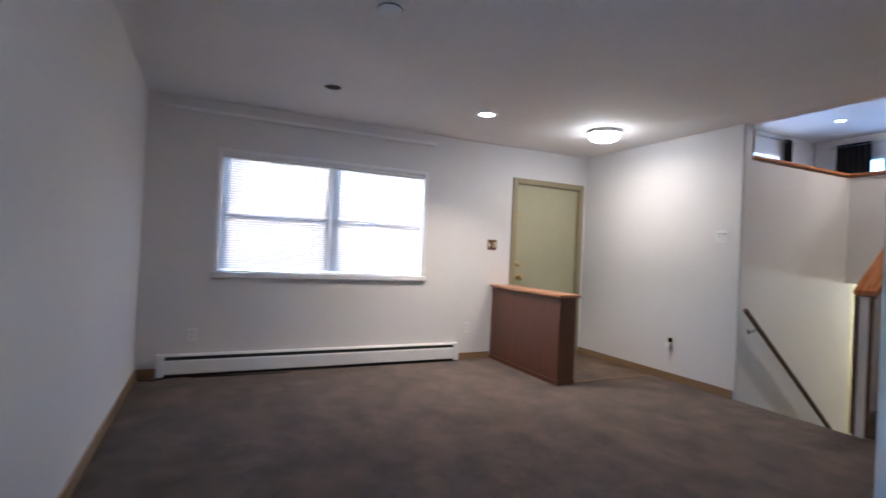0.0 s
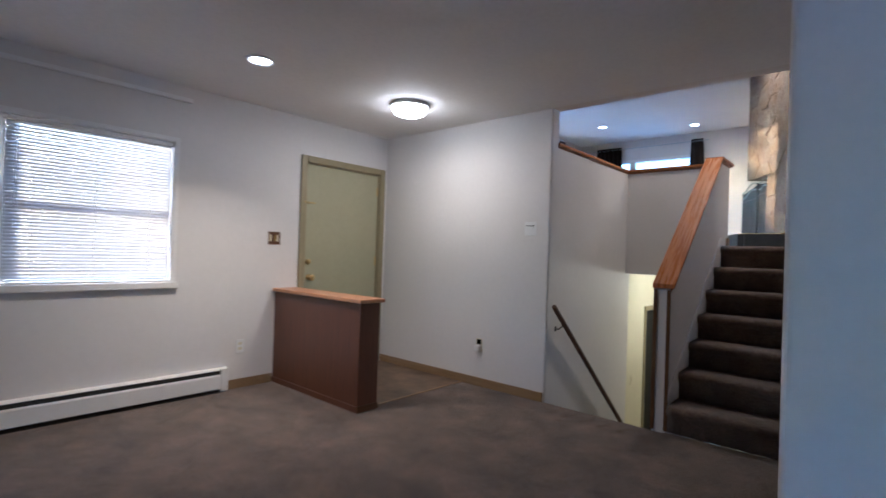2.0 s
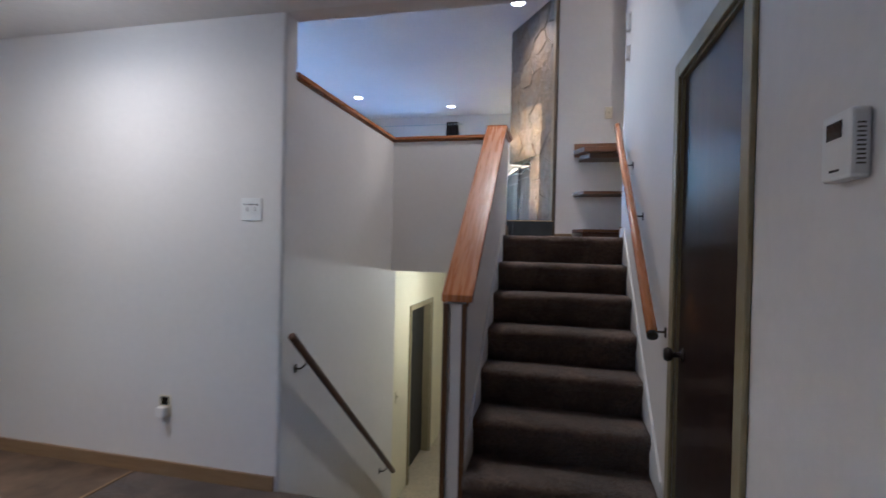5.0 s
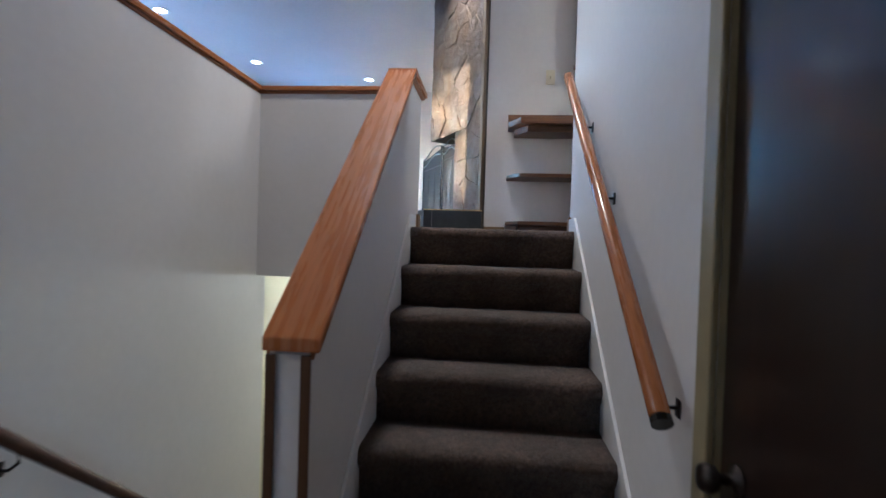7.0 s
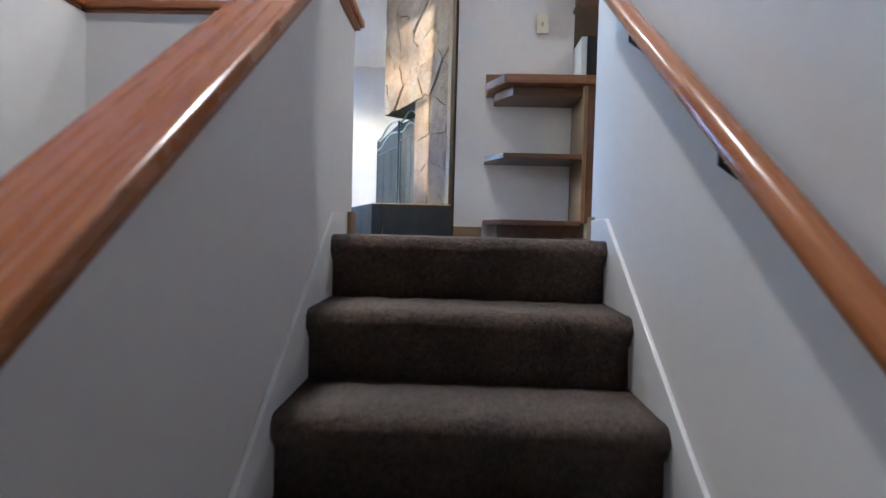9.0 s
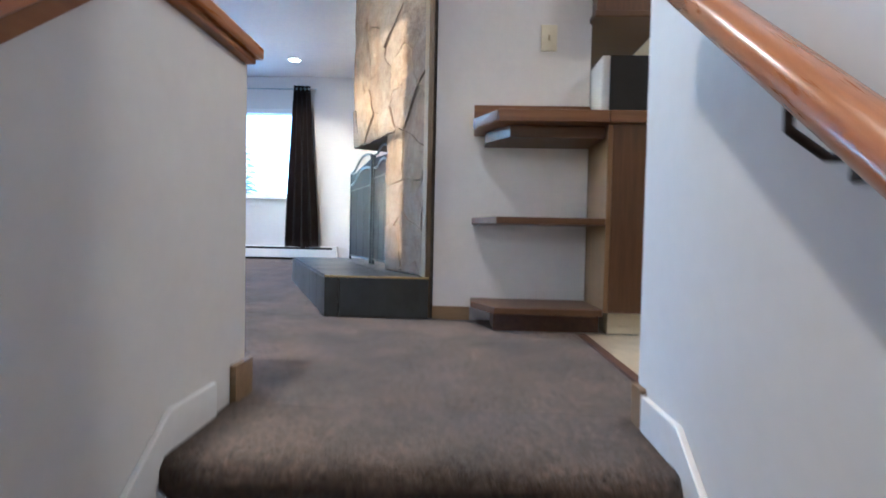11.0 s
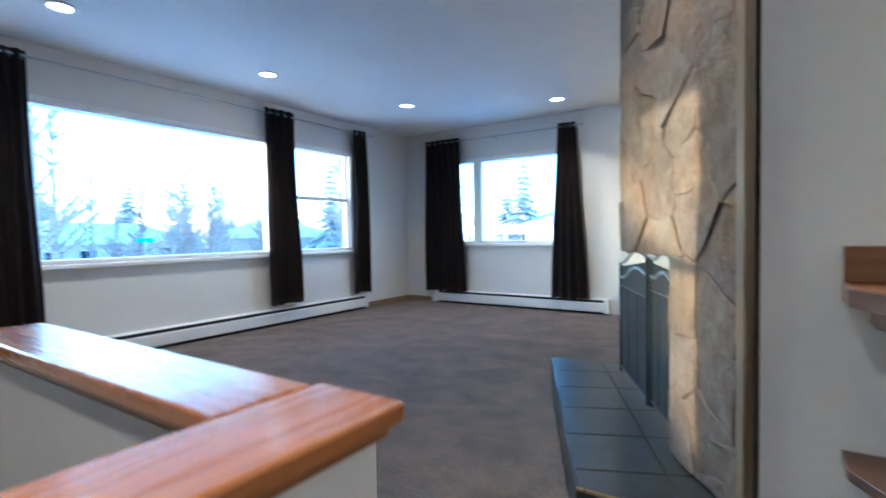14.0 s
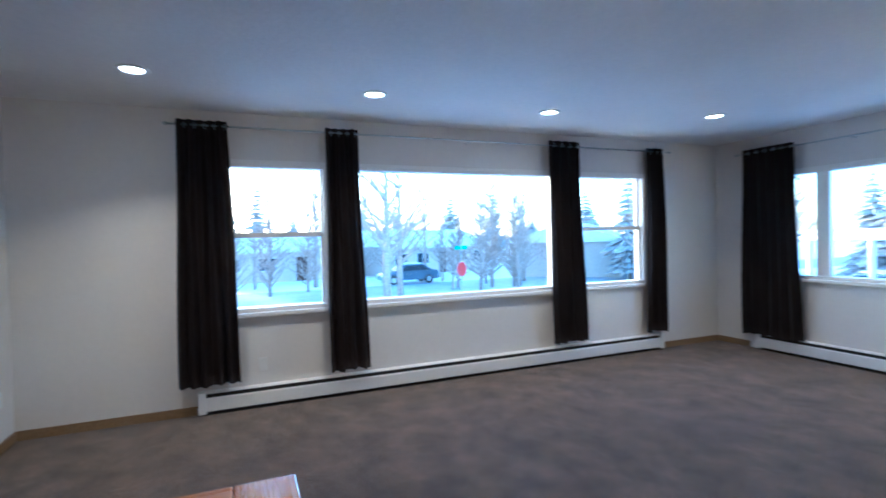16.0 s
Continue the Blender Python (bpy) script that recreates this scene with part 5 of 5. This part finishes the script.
def bare_tree(at, h, seed, limbs=26):
    rnd = random.Random(seed)
    t = thing("bare_tree", at, "leafless grey winter tree in the snow", "tree", "bare trees")
    part("trunk", tube(bmesh.new(), [(0, 0, -0.05), (0.05, 0.02, h * 0.25), (0.0, 0.1, h * 0.55), (0.1, 0.05, h)], [h * 0.019, h * 0.015, h * 0.009, h * 0.003], 8), BARK, t, "", True)
    bm = bmesh.new()
    for i in range(limbs):
        z = h * rnd.uniform(0.18 if limbs < 40 else 0.06, 0.95)
        a = rnd.uniform(0, 2 * math.pi)
        limb(bm, Vector((0.03, 0.06, z)), Vector((math.cos(a), math.sin(a), rnd.uniform(0.5, 1.1))).normalized(), h * 0.3 * (1.15 - z / h), h * 0.0085, 1, rnd)
    part("crown", bm, BARK, t, "bare twiggy crown")


def conifer(at, h, w, seed):
    rnd = random.Random(seed)
    t = thing("conifer", at, "conifer standing in the snow, its colour paled for outdoor haze", "tree", "conifers")
    part("trunk", tube(bmesh.new(), [(0, 0, -0.05), (0, 0, h * 0.5), (0.02, 0, h * 0.97)], [h * 0.018, h * 0.011, 0.01], 8), BARK, t, "", True)
    bm = bmesh.new()
    layers = 20
    for i in range(layers):
        k = i / (layers - 1)
        z = h * (0.1 + 0.88 * k)
        rad = w * (1 - k) ** 0.85 * rnd.uniform(0.75, 1.15) + 0.08
        m = 13 - int(6 * k)
        for j in range(m):
            if rnd.random() < 0.12:
                continue
            a = 2 * math.pi * (j + rnd.uniform(-0.3, 0.3)) / m + i
            r = rad * rnd.uniform(0.6, 1.1)
            d = Vector((math.cos(a), math.sin(a), 0))
            s = Vector((-d.y, d.x, 0))
            c0 = Vector((0, 0, z + 0.12 * r))
            wd = r * 0.3
            segs = 4
            prev = None
            for q in range(segs + 1):
                u = q / segs
                p = c0 + d * r * u + Vector((0, 0, -0.38 * r * u * u + rnd.uniform(-0.03, 0.03)))
                half = wd * (0.35 + 1.2 * u) * (1 - u ** 3) + 0.01
                row = [bm.verts.new(p - s * half - Vector((0, 0, half * 0.5))), bm.verts.new(p + Vector((0, 0, 0.03))), bm.verts.new(p + s * half - Vector((0, 0, half * 0.5)))]
                if prev:
                    bm.faces.new((prev[0], prev[1], row[1], row[0]))
                    bm.faces.new((prev[1], prev[2], row[2], row[1]))
                prev = row
    part("crown", bm, NEEDLES, t, "drooping needle boughs")


def house(at, w, d, h, roof_h, turn, label, seed):
    """Front faces local -y; width along local x."""
    t = thing("house", at, label, "house", "houses across the street", turn)
    part("wall", one((-w / 2, 0, -0.3), (w / 2, d, h)), SIDING, t)
    bm = prism(bmesh.new(), [(-w / 2 - 0.5, -0.7, h + 0.001), (-w / 2 - 0.5, d / 2, h + roof_h), (-w / 2 - 0.5, d + 0.7, h + 0.001)], (w + 1.0, 0, 0))
    part("roof", bm, SNOW, t, "snow-covered gable roof")
    part("fascia", one((-w / 2 - 0.5, -0.72, h - 0.2), (w / 2 + 0.5, -0.6, h - 0.001)), WHITE, t)
    rnd = random.Random(seed)
    n = int(w / 2.6)
    for i in range(n):
        x = -w / 2 + (i + 0.5) * w / n
        if i == n // 2:
            part("door", one((x - 0.45, -0.06, 0.0), (x + 0.45, -0.001, 2.0), 0.01), DARKWOOD, t)
            continue
        wi = part("window", one((x - 0.75, -0.05, 0.9), (x + 0.75, -0.001, 2.0), 0.01), WHITE, t)
        part("pane", one((x - 0.68, -0.062, 0.97), (x - 0.03, -0.051, 1.93)), CARGLASS, wi)
        part("pane", one((x + 0.03, -0.062, 0.97), (x + 0.68, -0.051, 1.93)), CARGLASS, wi)


def car(at, turn, label):
    t = thing("parked_car", at, label, "car", "parked cars", turn)
    prof = [(-2.1, 0.3), (-2.15, 0.65), (-1.9, 0.85), (-1.1, 0.92), (-0.5, 1.38), (0.9, 1.42), (1.6, 1.0), (2.1, 0.92), (2.18, 0.6), (2.1, 0.3)]
    part("body", prism(bmesh.new(), [(x, -0.85, z) for x, z in prof], (0, 1.7, 0), 0.05), CARPAINT, t)
    part("side_window", prism(bmesh.new(), [(-0.85, -0.905, 0.95), (-0.4, -0.905, 1.3), (0.85, -0.905, 1.33), (1.35, -0.905, 0.98)], (0, 0.01, 0)), CARGLASS, t)
    part("windscreen", prism(bmesh.new(), [(-1.09, -0.7, 0.95), (-0.53, -0.65, 1.36), (-0.53, 0.65, 1.36), (-1.09, 0.7, 0.95)], (-0.03, 0, 0.02)), CARGLASS, t)
    part("snow_cover", one((-0.45, -0.7, 1.41), (0.85, 0.7, 1.5), 0.04), SNOW, t, "snow on the roof")
    for x in (-1.35, 1.35):
        for y in (-0.86, 0.68):
            w = part("wheel", tube(bmesh.new(), [(x, y, 0.32), (x, y + 0.18, 0.32)], 0.32, 18), RUBBER, t)
            part("rim", tube(bmesh.new(), [(x, y - 0.006, 0.32), (x, y + 0.186, 0.32)], 0.19, 14), PEWTER, w)
    for y in (-0.7, 0.45):
        part("headlight", one((-2.19, y, 0.6), (-2.1, y + 0.25, 0.74), 0.01), PLASTIC, t)


bare_tree((-24.0, 8.3, GZ), 11, 1)
bare_tree((-27.0, 9.9, GZ), 10, 2)
bare_tree((-36.0, 6.5, GZ), 9, 3)
bare_tree((-38.0, 15.5, GZ), 8, 5)
bare_tree((-31.0, 20.5, GZ), 7, 6)
bare_tree((-25.0, 25.5, GZ), 9, 7)
for k, (x, y, h) in enumerate(((-27.4, 15.2, 6.2), (-28.6, 16.6, 6.8), (-27.8, 17.8, 6.0), (-29.5, 14.6, 5.0), (-31.5, 3.2, 6.0), (-30.0, 1.2, 5.5), (-33.0, 5.6, 5.2), (-30.5, 23.5, 6.5))):
    bare_tree((x, y, GZ), h, 51 + k, 60)
for k in range(16):
    conifer((-62.0 + 6 * math.sin(k * 2.3), -14.0 + 4.4 * k, GZ), 8.5 + 2.5 * math.sin(k * 1.9), 2.6, 40 + k)
conifer((-27.5, 27.0, GZ), 8.5, 2.0, 3)
conifer((-30.5, 31.5, GZ), 8.0, 2.2, 4)
conifer((-15.4, 34.5, GZ), 8.6, 2.1, 5)
conifer((-18.5, 38.0, GZ), 7.0, 2.0, 6)
conifer((-47.0, 9.0, GZ), 8.0, 2.4, 8)
conifer((-52.0, 24.0, GZ), 9.0, 2.6, 9)
conifer((-11.5, 40.0, GZ), 8.0, 2.2, 10)
# Next four are out of view, added to block sun from part of the fireplace.
conifer((-30.6, -5.3, GZ), 10.0, 2.5, 12)
conifer((-34.0, -6.2, GZ), 11.0, 2.6, 13)
conifer((-27.0, -4.35, GZ), 11.0, 2.4, 60)
conifer((-28.6, -4.3, GZ), 11.5, 2.4, 61)
for k, (x, y, h) in enumerate(((-40.0, 10.5, 6.0), (-38.5, 17.0, 5.0), (-36.0, 22.5, 6.0), (-41.0, 13.0, 7.0), (-29.0, 14.0, 4.0), (-37.0, 2.5, 6.0), (-22.0, 24.0, 6.0), (-20.0, 33.0, 7.0), (-27.0, 17.6, 5.6), (-28.4, 18.6, 5.2), (-31.0, 17.4, 5.5), (-44.0, 4.5, 7.0), (-33.5, 9.0, 5.5), (-36.5, 11.5, 5.0), (-35.0, 15.8, 4.6), (-38.0, 7.8, 5.2), (-33.0, 21.5, 5.5), (-37.5, 1.2, 5.0), (-30.0, 23.0, 6.0))):
    bare_tree((x, y, GZ), h, 20 + k)
house((-44.0, 19.5, GZ), 13, 8, 2.6, 1.6, 113, "low grey house with a snow-covered roof across the street", 1)
house((-43.0, 5.0, GZ), 11, 8, 2.6, 1.5, 92, "low grey house with a snow-covered roof across the street", 2)
house((-33.0, 32.0, GZ), 12, 8, 2.7, 1.6, 132, "low grey house with a snow-covered roof across the street", 3)
cp = thing("carport", (-10.5, 23.0, GZ), "open white carport with a snow-covered flat roof", "carport", turn=-22)
part("roof", one((-4.5, 0, 2.75), (5.0, 5.5, 2.95), 0.02), WHITE, cp)
part("snow_cover", one((-4.5, 0.05, 2.951), (5.0, 5.5, 3.2), 0.08), SNOW, cp, "thick snow on the roof")
for x in (-4.3, -1.2, 1.9, 4.7):
    part("post", one((x, 0.1, 0), (x + 0.18, 0.28, 2.749), 0.01), WHITE, cp)
part("back_wall", one((-4.5, 5.3, 0), (5.0, 5.45, 2.749)), SIDING, cp)
house((-9.0, 31.0, GZ), 12, 8, 3.2, 1.4, -20, "pale house with a snowy roof behind the carport", 4)
car((-11.8, 25.2, GZ), -15, "blue parked car under the carport")
car((-8.2, 26.4, GZ), -20, "blue parked car under the carport")
car((-35.0, 13.0, GZ), 92, "parked car half covered with snow by the street")
st = thing("stop_sign", (-24.0, 12.35, GZ), "red stop sign and green street sign on a post", "road sign", turn=-66)
part("post", tube(bmesh.new(), [(0, 0, -0.05), (0, 0, 2.9)], 0.03, 8), PEWTER, st)
oc = [(0.4 * math.cos(math.pi / 8 + k * math.pi / 4), 0.035, 1.6 + 0.4 * math.sin(math.pi / 8 + k * math.pi / 4)) for k in range(8)]
pl = part("plate", prism(bmesh.new(), oc, (0, 0.006, 0)), STOPRED, st, "red octagon")
part("border", prism(bmesh.new(), [(x * 1.06, 0.034, 1.6 + (z - 1.6) * 1.06) for x, y, z in oc], (0, 0.0005, 0)), WHITE, pl)
part("street_sign", one((-0.5, -0.01, 2.62), (0.5, 0.01, 2.82), 0.004), SIGNGREEN, st, "green street name sign")
